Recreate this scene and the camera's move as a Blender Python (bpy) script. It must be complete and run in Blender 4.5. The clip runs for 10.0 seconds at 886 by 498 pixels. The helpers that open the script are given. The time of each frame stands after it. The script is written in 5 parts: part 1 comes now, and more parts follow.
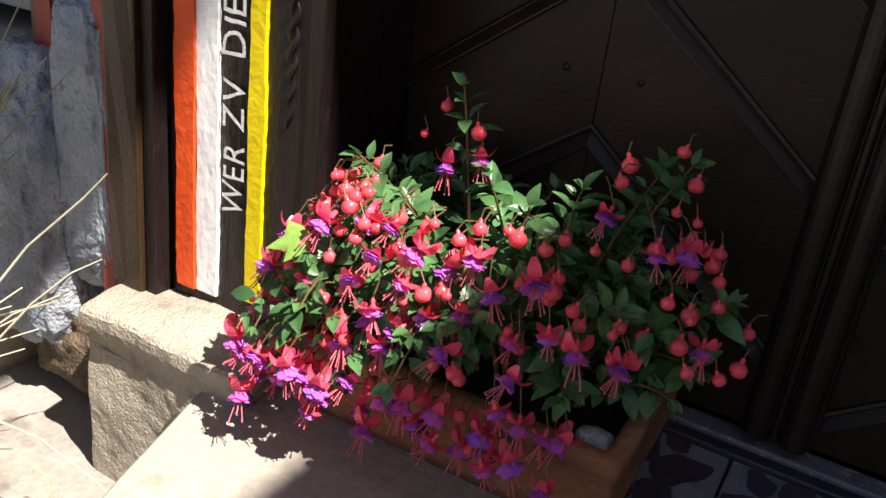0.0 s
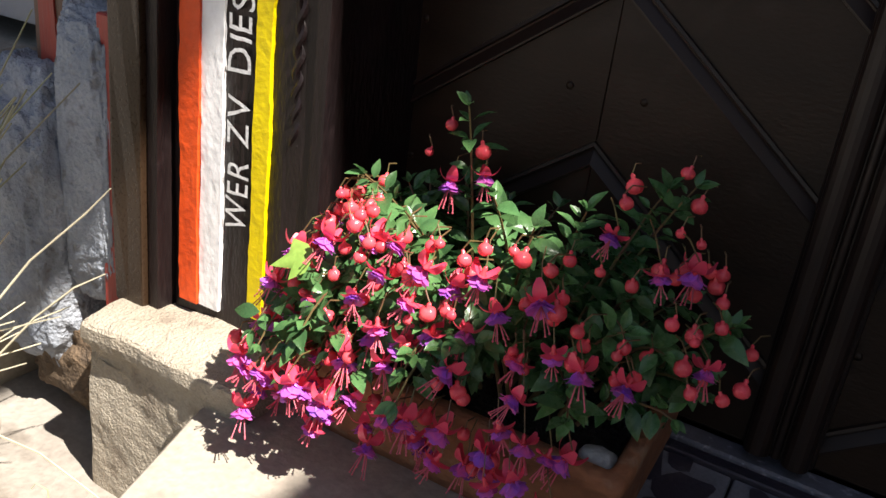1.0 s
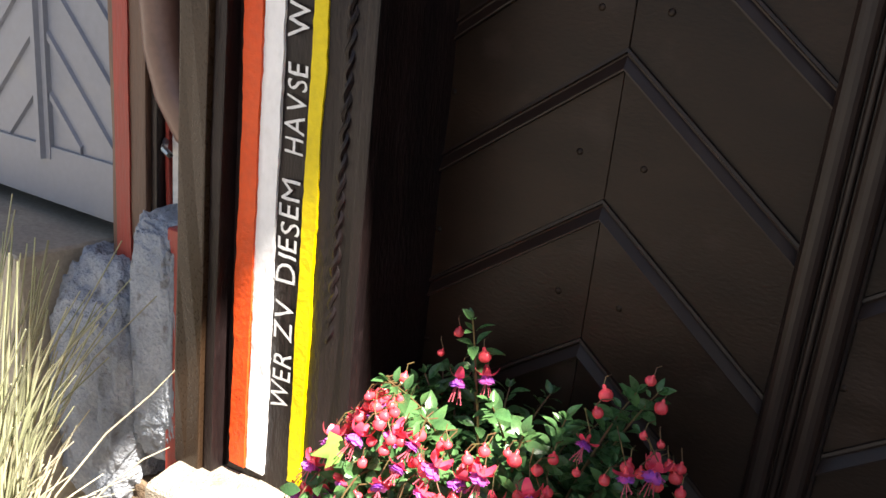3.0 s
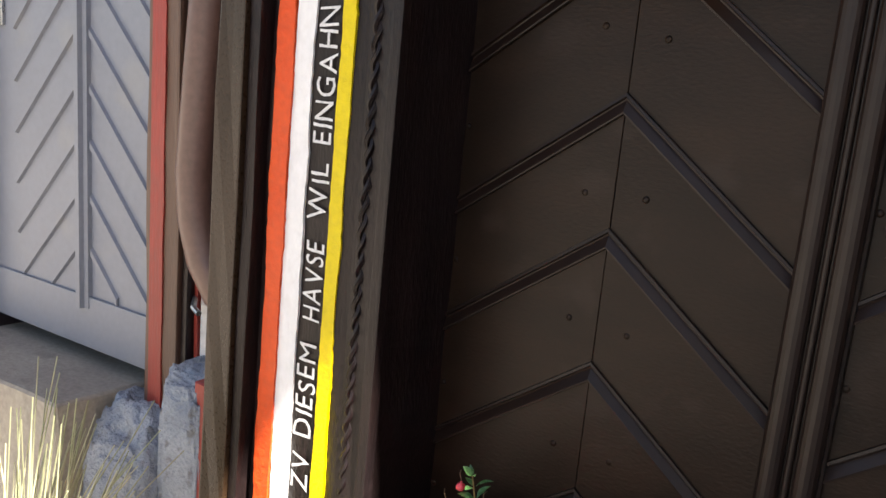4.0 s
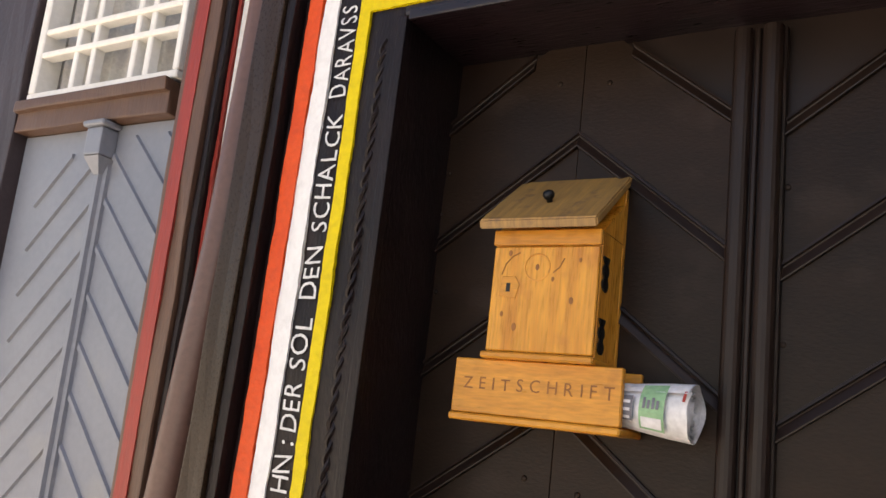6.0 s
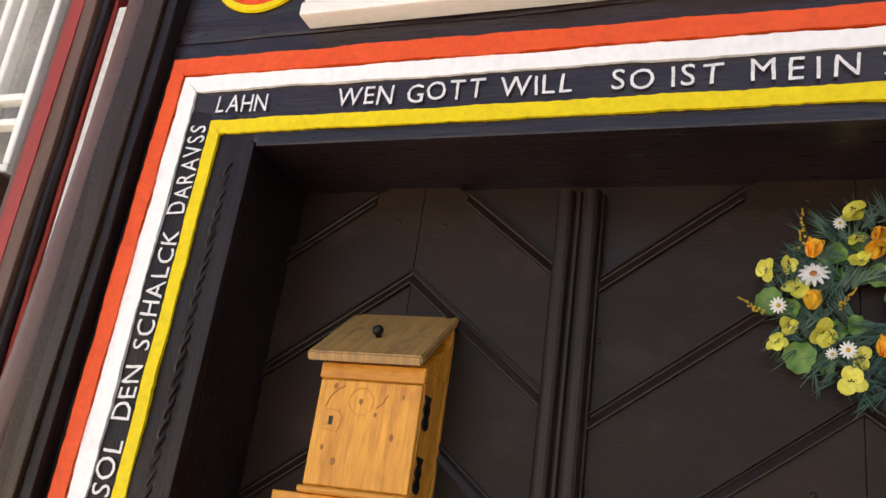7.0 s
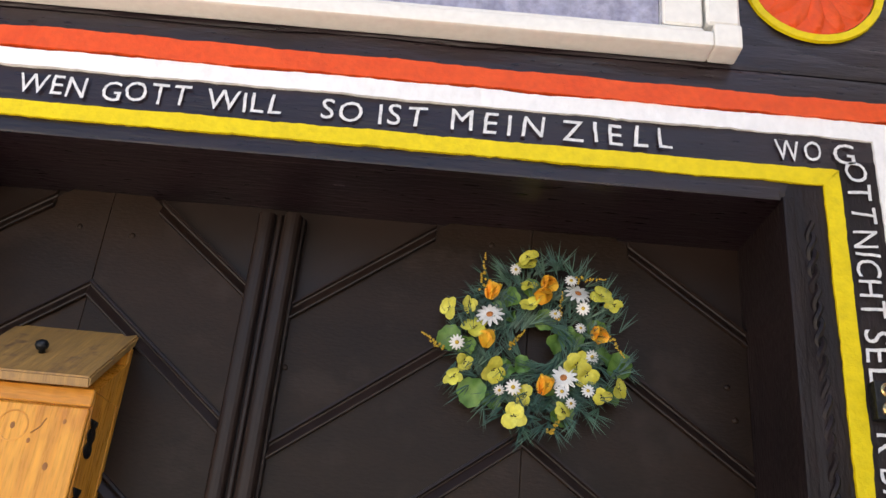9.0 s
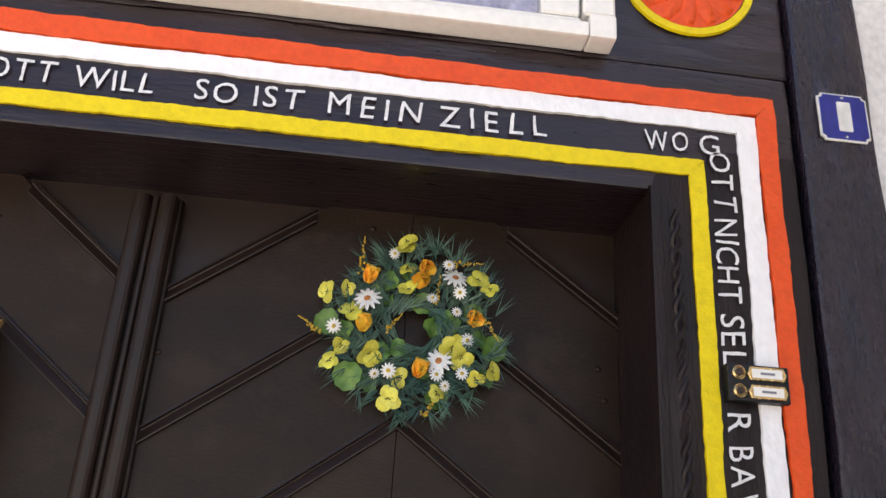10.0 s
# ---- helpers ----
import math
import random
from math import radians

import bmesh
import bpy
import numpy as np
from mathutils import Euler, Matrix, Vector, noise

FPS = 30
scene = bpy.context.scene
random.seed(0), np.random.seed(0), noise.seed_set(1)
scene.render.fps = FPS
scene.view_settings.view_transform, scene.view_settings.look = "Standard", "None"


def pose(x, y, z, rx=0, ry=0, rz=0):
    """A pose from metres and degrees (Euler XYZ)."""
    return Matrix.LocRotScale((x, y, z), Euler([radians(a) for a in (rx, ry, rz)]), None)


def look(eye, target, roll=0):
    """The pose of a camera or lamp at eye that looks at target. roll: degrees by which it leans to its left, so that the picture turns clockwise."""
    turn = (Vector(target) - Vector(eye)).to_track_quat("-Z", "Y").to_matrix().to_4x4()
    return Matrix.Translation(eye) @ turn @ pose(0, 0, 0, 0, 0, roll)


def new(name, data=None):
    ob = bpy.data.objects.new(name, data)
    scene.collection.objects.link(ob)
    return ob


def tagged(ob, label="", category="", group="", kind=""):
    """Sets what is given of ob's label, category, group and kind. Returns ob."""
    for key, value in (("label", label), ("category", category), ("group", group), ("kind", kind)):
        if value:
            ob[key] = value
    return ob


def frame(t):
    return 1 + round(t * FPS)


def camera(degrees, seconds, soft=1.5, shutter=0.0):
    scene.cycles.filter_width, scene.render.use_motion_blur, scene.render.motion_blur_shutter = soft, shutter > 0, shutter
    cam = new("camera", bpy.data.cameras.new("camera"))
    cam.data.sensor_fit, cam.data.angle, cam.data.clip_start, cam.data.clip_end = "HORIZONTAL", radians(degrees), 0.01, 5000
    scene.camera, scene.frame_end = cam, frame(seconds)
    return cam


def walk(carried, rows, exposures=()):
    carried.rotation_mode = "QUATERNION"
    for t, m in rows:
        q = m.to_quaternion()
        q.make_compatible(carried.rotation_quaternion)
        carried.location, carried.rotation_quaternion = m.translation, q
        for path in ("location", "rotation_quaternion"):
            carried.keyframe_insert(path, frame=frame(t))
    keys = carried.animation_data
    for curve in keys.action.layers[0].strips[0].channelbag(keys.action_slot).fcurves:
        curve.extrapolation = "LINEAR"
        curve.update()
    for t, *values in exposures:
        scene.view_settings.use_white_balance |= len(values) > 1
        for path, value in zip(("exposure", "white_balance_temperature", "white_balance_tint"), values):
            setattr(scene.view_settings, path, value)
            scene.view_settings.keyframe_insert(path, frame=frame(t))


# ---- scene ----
cam = camera(55.5, 10.0, soft=1.5)
# seconds, eye, target, roll
PATH = [
    (0, (0.79, -0.866, 0.826), (-0.077, 0.755, 0.038), 7.2),
    (0.5, (0.788, -0.862, 0.829), (-0.079, 0.761, 0.045), 7.4),
    (1, (0.78, -0.87, 0.837), (-0.086, 0.761, 0.069), 7.6),
    (1.5, (0.794, -0.892, 0.861), (-0.091, 0.74, 0.118), 7.5),
    (2, (0.816, -0.949, 0.906), (-0.094, 0.695, 0.221), 7.3),
    (3.5, (0.89, -1.044, 1.156), (-0.123, 0.609, 0.663), 5.8),
    (4, (0.927, -1.095, 1.226), (-0.125, 0.563, 0.848), 5.5),
    (4.5, (0.975, -1.147, 1.284), (-0.109, 0.511, 1.013), 5.4),
    (4.6, (0.987, -1.164, 1.292), (-0.103, 0.499, 1.073), 5.3),
    (5, (1.025, -1.2, 1.353), (-0.075, 0.468, 1.276), 5.4),
    (5.5, (1.027, -1.242, 1.43), (-0.045, 0.441, 1.569), 6.5),
    (6, (1.047, -1.255, 1.421), (0.013, 0.406, 1.834), 6.7),
    (6.2, (1.054, -1.26, 1.417), (0.067, 0.403, 1.924), 7.2),
    (7.3, (1.09, -1.297, 1.491), (0.498, 0.472, 2.213), 8.4),
    (7.5, (1.088, -1.295, 1.499), (0.568, 0.489, 2.238), 8.4),
    (8, (1.072, -1.283, 1.503), (0.76, 0.534, 2.278), 8.4),
    (8.5, (1.056, -1.282, 1.499), (0.883, 0.547, 2.289), 7.5),
    (9, (1.097, -1.285, 1.494), (1.07, 0.546, 2.298), 5.5),
    (9.5, (1.15, -1.304, 1.511), (1.23, 0.535, 2.294), 4.8),
    (10, (1.18, -1.304, 1.512), (1.337, 0.538, 2.276), 3.7),
]
EXPOSURES = [(0.0, 1.4, 6800, 12), (2.0, 1.52, 6950, 12), (3.5, 2.52, 7050, 12), (4.5, 2.62, 7100, 13.5), (5.5, 2.58, 7500, 14.5), (7.5, 2.78, 7250, 14.5), (10.0, 2.86, 6850, 14)]
walk(cam, [(t, look(eye, target, roll)) for t, eye, target, roll in PATH], EXPOSURES)
# strength of sky and sun; top of the unseen wall added as sun blocker
SKY, SUN, SHADE_WALL_TOP = 0.044, 5.0, 4.11
# front edges of the two unseen slabs added overhead to block the sun
SHADE_EDGE_LOW, SHADE_EDGE_HIGH = -1.10, -0.77

# ---- world and light ----
SUN_WAY = Vector((-0.53, 0.15, -0.84)).normalized()
world = bpy.data.worlds.new("sky")
scene.world = world
world.use_nodes = True
wn = world.node_tree
sky = wn.nodes.new("ShaderNodeTexSky")
sky.sky_type, sky.sun_disc = "NISHITA", False
sky.sun_elevation = math.asin(-SUN_WAY.z)
sky.sun_rotation = math.atan2(-SUN_WAY.x, -SUN_WAY.y)
wn.links.new(sky.outputs[0], wn.nodes["Background"].inputs["Color"])
wn.nodes["Background"].inputs["Strength"].default_value = SKY
sun_data = bpy.data.lights.new("sun", "SUN")
sun_data.energy, sun_data.angle, sun_data.color = SUN, radians(0.55), (1.0, 0.965, 0.91)
sun = new("sun", sun_data)
sun.rotation_mode = "QUATERNION"
sun.rotation_quaternion = SUN_WAY.to_track_quat("-Z", "Y")
sun.location = (4, -1, 7)


# ---- materials ----
def mat(name, col, col2=None, rough=0.6, scale=8.0, fine=60.0, bump=0.15, stretch=(1, 1, 1), metal=0.0, spot=None, spot_amount=0.5,
        vary=0.0, spec=0.5, bump_size=0.004, trans=0.0, grain=0.55):
    m = bpy.data.materials.new(name)
    m.use_nodes = True
    t = m.node_tree
    N, L = t.nodes, t.links
    b = N["Principled BSDF"]
    b.inputs["Metallic"].default_value = metal
    b.inputs["Specular IOR Level"].default_value = spec
    co = N.new("ShaderNodeTexCoord")
    mp = N.new("ShaderNodeMapping")
    mp.inputs["Scale"].default_value = stretch
    geo = N.new("ShaderNodeNewGeometry")
    L.new(geo.outputs["Position"], mp.inputs["Vector"])
    n1 = N.new("ShaderNodeTexNoise")
    n1.inputs["Scale"].default_value, n1.inputs["Detail"].default_value = scale, 5
    n2 = N.new("ShaderNodeTexNoise")
    n2.inputs["Scale"].default_value, n2.inputs["Detail"].default_value = fine, 4
    for n in (n1, n2):
        L.new(mp.outputs[0], n.inputs["Vector"])
    mix = N.new("ShaderNodeMix")
    mix.data_type = "RGBA"
    ramp = N.new("ShaderNodeMapRange")
    ramp.inputs["From Min"].default_value, ramp.inputs["From Max"].default_value = 0.35, 0.68
    L.new(n1.outputs[0], ramp.inputs["Value"])
    L.new(ramp.outputs[0], mix.inputs["Factor"])
    c2 = col2 or tuple(c * 0.72 for c in col)
    mix.inputs[6].default_value, mix.inputs[7].default_value = (*col, 1), (*c2, 1)
    out = mix.outputs[2]
    grain_mix = N.new("ShaderNodeMix")
    grain_mix.data_type, grain_mix.blend_type = "RGBA", "MULTIPLY"
    grain_mix.inputs["Factor"].default_value = grain
    g = N.new("ShaderNodeMapRange")
    g.inputs["From Min"].default_value, g.inputs["From Max"].default_value = 0.3, 0.7
    g.inputs["To Min"].default_value, g.inputs["To Max"].default_value = 0.7, 1.15
    L.new(n2.outputs[0], g.inputs["Value"])
    L.new(out, grain_mix.inputs[6])
    L.new(g.outputs[0], grain_mix.inputs[7])
    out = grain_mix.outputs[2]
    if spot:
        n3 = N.new("ShaderNodeTexNoise")
        n3.inputs["Scale"].default_value, n3.inputs["Detail"].default_value = scale * 2.7, 6
        L.new(geo.outputs["Position"], n3.inputs["Vector"])
        r3 = N.new("ShaderNodeMapRange")
        r3.inputs["From Min"].default_value, r3.inputs["From Max"].default_value = 0.57, 0.68
        r3.inputs["To Max"].default_value = spot_amount
        L.new(n3.outputs[0], r3.inputs["Value"])
        m3 = N.new("ShaderNodeMix")
        m3.data_type = "RGBA"
        m3.inputs[7].default_value = (*spot, 1)
        L.new(r3.outputs[0], m3.inputs["Factor"])
        L.new(out, m3.inputs[6])
        out = m3.outputs[2]
    if vary:
        info = N.new("ShaderNodeObjectInfo")
        isl = N.new("ShaderNodeNewGeometry")
        ad = N.new("ShaderNodeMath")
        ad.operation = "ADD"
        L.new(info.outputs["Random"], ad.inputs[0])
        L.new(isl.outputs["Random Per Island"], ad.inputs[1])
        fr = N.new("ShaderNodeMath")
        fr.operation = "FRACT"
        L.new(ad.outputs[0], fr.inputs[0])
        mr = N.new("ShaderNodeMapRange")
        mr.inputs["To Min"].default_value, mr.inputs["To Max"].default_value = 1 - vary, 1 + vary
        L.new(fr.outputs[0], mr.inputs["Value"])
        hv = N.new("ShaderNodeHueSaturation")
        L.new(mr.outputs[0], hv.inputs["Value"])
        L.new(out, hv.inputs["Color"])
        out = hv.outputs[0]
    L.new(out, b.inputs["Base Color"])
    rr = N.new("ShaderNodeMapRange")
    rr.inputs["To Min"].default_value, rr.inputs["To Max"].default_value = max(0.03, rough - 0.14), min(1, rough + 0.14)
    L.new(n2.outputs[0], rr.inputs["Value"])
    L.new(rr.outputs[0], b.inputs["Roughness"])
    if bump:
        add = N.new("ShaderNodeMath")
        add.operation = "ADD"
        L.new(n1.outputs[0], add.inputs[0])
        L.new(n2.outputs[0], add.inputs[1])
        bp = N.new("ShaderNodeBump")
        bp.inputs["Strength"].default_value, bp.inputs["Distance"].default_value = bump, bump_size
        L.new(add.outputs[0], bp.inputs["Height"])
        L.new(bp.outputs[0], b.inputs["Normal"])
    if trans:
        tr = N.new("ShaderNodeBsdfTranslucent")
        L.new(out, tr.inputs["Color"])
        ms = N.new("ShaderNodeMixShader")
        ms.inputs[0].default_value = trans
        L.new(b.outputs[0], ms.inputs[1])
        L.new(tr.outputs[0], ms.inputs[2])
        L.new(ms.outputs[0], N["Material Output"].inputs["Surface"])
    return m


M_timber = mat("dark_painted_timber", (0.0175, 0.0104, 0.0100), (0.0095, 0.0062, 0.0068), 0.40, 6, 55, 0.34, (3, 3, 0.8), spec=0.26, spot=(0.030, 0.020, 0.021), spot_amount=0.35, bump_size=0.006)
M_beam = mat("dark_painted_beam", (0.0215, 0.0112, 0.0135), (0.0120, 0.0068, 0.0092), 0.32, 5, 45, 0.30, (0.5, 3, 3), spot=(0.040, 0.026, 0.036), spot_amount=0.35, bump_size=0.006)
# blue tint and spots paint the sky's sheen into the post's dark colour
M_post = mat("dark_post_paint_sky_sheen", (0.0190, 0.0125, 0.0205), (0.011, 0.0080, 0.0145), 0.28, 6, 50, 0.40, (3, 3, 0.8), spot=(0.030, 0.032, 0.062), spot_amount=0.45, bump_size=0.006)
M_board = mat("brown_gloss_board", (0.040, 0.0225, 0.0125), (0.030, 0.0170, 0.0098), 0.30, 5, 130, 0.22, (1.5, 1.5, 1.0), grain=0.3, spec=0.3, bump_size=0.003)
M_door = mat("brown_door_paint", (0.0225, 0.0122, 0.0072), (0.0150, 0.0082, 0.0050), 0.42, 4, 70, 0.22, (1.2, 1.2, 3), vary=0.18, spot=(0.040, 0.027, 0.021), spot_amount=0.35, bump_size=0.003, spec=0.20)
M_mould = mat("door_moulding_paint", (0.0200, 0.0108, 0.0078), (0.0150, 0.0082, 0.0064), 0.42, 5, 40, 0.08, spec=0.30, grain=0.3)
M_orange = mat("orange_paint", (0.77, 0.092, 0.016), (0.71, 0.075, 0.013), 0.42, 12, 75, 0.36, spot=(0.5, 0.055, 0.014), spot_amount=0.25, bump_size=0.006, grain=0.3, spec=0.3)
M_white = mat("white_paint", (0.87, 0.87, 0.87), (0.84, 0.84, 0.85), 0.42, 12, 70, 0.38, stretch=(1, 1, 0.6), spot=(0.55, 0.54, 0.53), spot_amount=0.16, bump_size=0.006, grain=0.2)
M_yellow = mat("yellow_paint", (0.78, 0.61, 0.005), (0.73, 0.56, 0.004), 0.44, 12, 75, 0.30, spot=(0.45, 0.33, 0.012), spot_amount=0.2, bump_size=0.006, grain=0.3, spec=0.3)
M_letter = mat("white_lettering_paint", (0.80, 0.80, 0.80), (0.66, 0.66, 0.66), 0.5, 60, 200, 0.3)
M_pane_white = mat("white_window_paint", (0.84, 0.83, 0.79), (0.81, 0.79, 0.74), 0.4, 5, 60, 0.2, spot=(0.6, 0.55, 0.46), spot_amount=0.15, grain=0.2)
M_plaster = mat("white_plaster", (0.74, 0.72, 0.70), (0.66, 0.65, 0.63), 0.9, 5, 60, 0.5)
M_stone = mat("sandstone", (0.41, 0.365, 0.295), (0.30, 0.255, 0.195), 0.9, 6, 210, 1.0, spot=(0.18, 0.14, 0.105), spot_amount=0.5, bump_size=0.006)
M_slab = mat("worn_concrete_slab", (0.42, 0.38, 0.31), (0.34, 0.30, 0.25), 0.85, 5, 90, 0.4, spot=(0.20, 0.18, 0.15), spot_amount=0.45)
M_ground = mat("pavement_concrete", (0.34, 0.31, 0.27), (0.24, 0.21, 0.18), 0.95, 3, 70, 0.7, spot=(0.10, 0.08, 0.06), spot_amount=0.6)
M_lime = mat("limewashed_rubble", (0.40, 0.43, 0.48), (0.25, 0.28, 0.33), 0.9, 11, 130, 1.0, spot=(0.14, 0.13, 0.12), spot_amount=0.7, bump_size=0.008)
M_soil = mat("dark_soil", (0.03, 0.022, 0.016), (0.015, 0.011, 0.008), 1.0, 30, 160, 1.0, bump_size=0.01)
M_brownstone = mat("brown_rubble_stone", (0.17, 0.115, 0.07), (0.10, 0.068, 0.042), 0.9, 12, 120, 1.0, spot=(0.05, 0.035, 0.025), spot_amount=0.6, bump_size=0.008)
M_terra = mat("terracotta", (0.35, 0.140, 0.065), (0.20, 0.078, 0.040), 0.85, 9, 80, 0.9, spot=(0.36, 0.25, 0.17), spot_amount=0.6)
M_tile = mat("pale_floor_tile", (0.185, 0.19, 0.22), (0.14, 0.145, 0.17), 0.45, 9, 200, 0.3, spot=(0.10, 0.10, 0.12), spot_amount=0.5)
M_inlay = mat("dark_tile_ornament", (0.042, 0.036, 0.052), (0.030, 0.026, 0.038), 0.45, 12, 150, 0.5)
M_granite = mat("speckled_granite", (0.16, 0.16, 0.19), (0.11, 0.11, 0.13), 0.6, 30, 260, 0.5, spot=(0.34, 0.34, 0.38), spot_amount=0.8)
M_pine = mat("varnished_pine", (0.80, 0.370, 0.045), (0.60, 0.235, 0.022), 0.30, 6, 30, 0.15, (9, 9, 0.7), spot=(0.46, 0.16, 0.018), spot_amount=0.5, grain=0.75)
M_pine_x = mat("varnished_pine_across", (0.76, 0.335, 0.040), (0.58, 0.235, 0.025), 0.33, 7, 45, 0.15, (0.7, 5, 5), spot=(0.36, 0.135, 0.02), spot_amount=0.45)
M_pine_roof = mat("weathered_pine_roof", (0.42, 0.235, 0.070), (0.29, 0.165, 0.06), 0.5, 9, 40, 0.2, (8, 0.8, 0.8), spot=(0.13, 0.075, 0.05), spot_amount=0.7, grain=0.7)
M_burnt = mat("burnt_letter", (0.33, 0.125, 0.022), (0.26, 0.095, 0.018), 0.5)
M_dark = mat("keyhole_black", (0.01, 0.009, 0.008), None, 0.6, bump=0)
M_iron = mat("black_iron", (0.022, 0.024, 0.028), None, 0.4, 30, 120, 0.4, metal=0.6)
M_rust = mat("dark_rusty_brass", (0.045, 0.026, 0.022), (0.028, 0.018, 0.016), 0.5, 25, 120, 0.7, metal=0.4, spot=(0.10, 0.05, 0.04), spot_amount=0.4)
M_copper = mat("polished_copper_knob", (0.26, 0.15, 0.13), (0.17, 0.10, 0.095), 0.28, 12, 90, 0.2, metal=0.9)
M_worn_brass = mat("worn_dull_brass", (0.15, 0.095, 0.07), (0.09, 0.055, 0.042), 0.55, 40, 150, 0.4, metal=0.3)
M_brass = mat("polished_brass", (0.75, 0.55, 0.25), (0.65, 0.45, 0.2), 0.25, 30, 120, 0.1, metal=0.9)
M_steel = mat("brushed_steel", (0.55, 0.55, 0.55), None, 0.3, 20, 150, 0.1, metal=0.9)
M_paper = mat("newsprint", (0.80, 0.80, 0.82), (0.74, 0.74, 0.78), 0.7, 14, 80, 0.15)
M_green_print = mat("green_print", (0.30, 0.52, 0.30), (0.22, 0.42, 0.24), 0.7, 40, 120, 0)
M_ink = mat("grey_ink", (0.22, 0.22, 0.26), None, 0.7, bump=0)
M_red_print = mat("red_print", (0.5, 0.06, 0.05), None, 0.7, bump=0)
M_blue = mat("cobalt_enamel", (0.012, 0.02, 0.24), (0.01, 0.016, 0.19), 0.15, 20, 90, 0.05)
M_grey_door = mat("pale_grey_door_paint", (0.225, 0.242, 0.285), (0.190, 0.207, 0.250), 0.42, 2.2, 60, 0.12, spot=(0.34, 0.32, 0.27), spot_amount=0.18, grain=0.25)
M_red = mat("oxide_red_paint", (0.34, 0.038, 0.026), (0.27, 0.03, 0.02), 0.5, 6, 60, 0.35, (3, 3, 0.5))
M_brown = mat("brown_frame_paint", (0.13, 0.070, 0.045), (0.10, 0.052, 0.035), 0.5, 6, 60, 0.35, (3, 3, 0.5))
M_pipe = mat("brown_plastic_pipe", (0.14, 0.075, 0.058), (0.12, 0.062, 0.05), 0.35, 3, 80, 0.05)
M_dark_plinth = mat("dark_violet_panel", (0.05, 0.035, 0.04), None, 0.5, 5, 60, 0.3)
M_shade_slab = mat("shade_slab_red", (0.22, 0.08, 0.05), None, 0.8)
M_leaf = mat("fuchsia_leaf", (0.105, 0.225, 0.075), (0.058, 0.150, 0.056), 0.28, 22, 120, 0.35, vary=0.35, trans=0.25, bump_size=0.002, grain=0.3)
M_stem = mat("green_red_stem", (0.14, 0.12, 0.04), (0.16, 0.07, 0.04), 0.5, 30, 90, 0)
M_ivy = mat("pale_ivy_leaf", (0.30, 0.46, 0.10), (0.22, 0.38, 0.07), 0.45, 20, 100, 0.2, trans=0.25)
M_sepal = mat("coral_red_sepal", (0.95, 0.100, 0.160), (0.92, 0.070, 0.155), 0.36, 60, 200, 0.1, vary=0.12, trans=0.25, grain=0.1)
M_bud = mat("coral_bud", (0.96, 0.115, 0.135), (0.93, 0.080, 0.120), 0.24, 70, 240, 0.15, vary=0.12, trans=0.15, grain=0.1)
M_violet = mat("violet_petal", (0.42, 0.14, 0.74), (0.88, 0.18, 0.50), 0.42, 55, 200, 0.1, vary=0.25, trans=0.3, grain=0.15)
M_pink_thread = mat("pink_stamen", (0.72, 0.13, 0.18), None, 0.5, bump=0)
M_cream = mat("cream_tip", (0.8, 0.7, 0.55), None, 0.6, bump=0)
M_grass = mat("dry_grass_blade", (0.56, 0.54, 0.37), (0.40, 0.43, 0.25), 0.55, 9, 60, 0, vary=0.3, trans=0.3)
M_grass_root = mat("straw_grass_blade", (0.70, 0.65, 0.49), (0.58, 0.53, 0.38), 0.6, 9, 60, 0, vary=0.25, trans=0.25)
M_potcream = mat("cream_clay_pot", (0.55, 0.42, 0.29), (0.46, 0.33, 0.22), 0.8, 7, 80, 0.4)
M_chalk = mat("pale_limestone_rock", (0.55, 0.56, 0.55), (0.40, 0.41, 0.42), 0.9, 25, 120, 0.8, bump_size=0.006)
M_wgreen = mat("artificial_pine_green", (0.028, 0.085, 0.070), (0.065, 0.135, 0.085), 0.5, 20, 90, 0, vary=0.5)
M_wleaf = mat("round_wreath_leaf", (0.12, 0.235, 0.040), (0.06, 0.15, 0.028), 0.5, 40, 120, 0.2, vary=0.25)
M_wyellow = mat("yellow_silk_petal", (0.64, 0.62, 0.10), (0.56, 0.52, 0.05), 0.55, 60, 150, 0.1, vary=0.18)
M_wgold = mat("golden_sprig", (0.55, 0.37, 0.03), (0.42, 0.27, 0.02), 0.6, 50, 150, 0, vary=0.2)
M_worange = mat("orange_tulip_petal", (0.80, 0.58, 0.06), (0.84, 0.32, 0.02), 0.5, 45, 100, 0.1, grain=0.2)
M_wwhite = mat("white_daisy_petal", (0.80, 0.80, 0.77), None, 0.55, 50, 100, 0)
M_wcentre = mat("rust_daisy_eye", (0.48, 0.17, 0.04), None, 0.7, 80, 200, 0.3)

M_glass = bpy.data.materials.new("window_glass")
M_glass.use_nodes = True
_g = M_glass.node_tree
_b = _g.nodes["Principled BSDF"]
_b.inputs["Base Color"].default_value = (1, 1, 1, 1)
_b.inputs["Roughness"].default_value = 0.02
_b.inputs["Transmission Weight"].default_value = 1.0
_b.inputs["IOR"].default_value = 1.08

M_curtain = mat("cream_curtain", (0.60, 0.58, 0.54), (0.46, 0.44, 0.42), 0.9, 6, 90, 0.3)
M_lace = mat("lace_curtain", (0.52, 0.52, 0.66), (0.34, 0.34, 0.48), 0.9, 45, 120, 0.6)


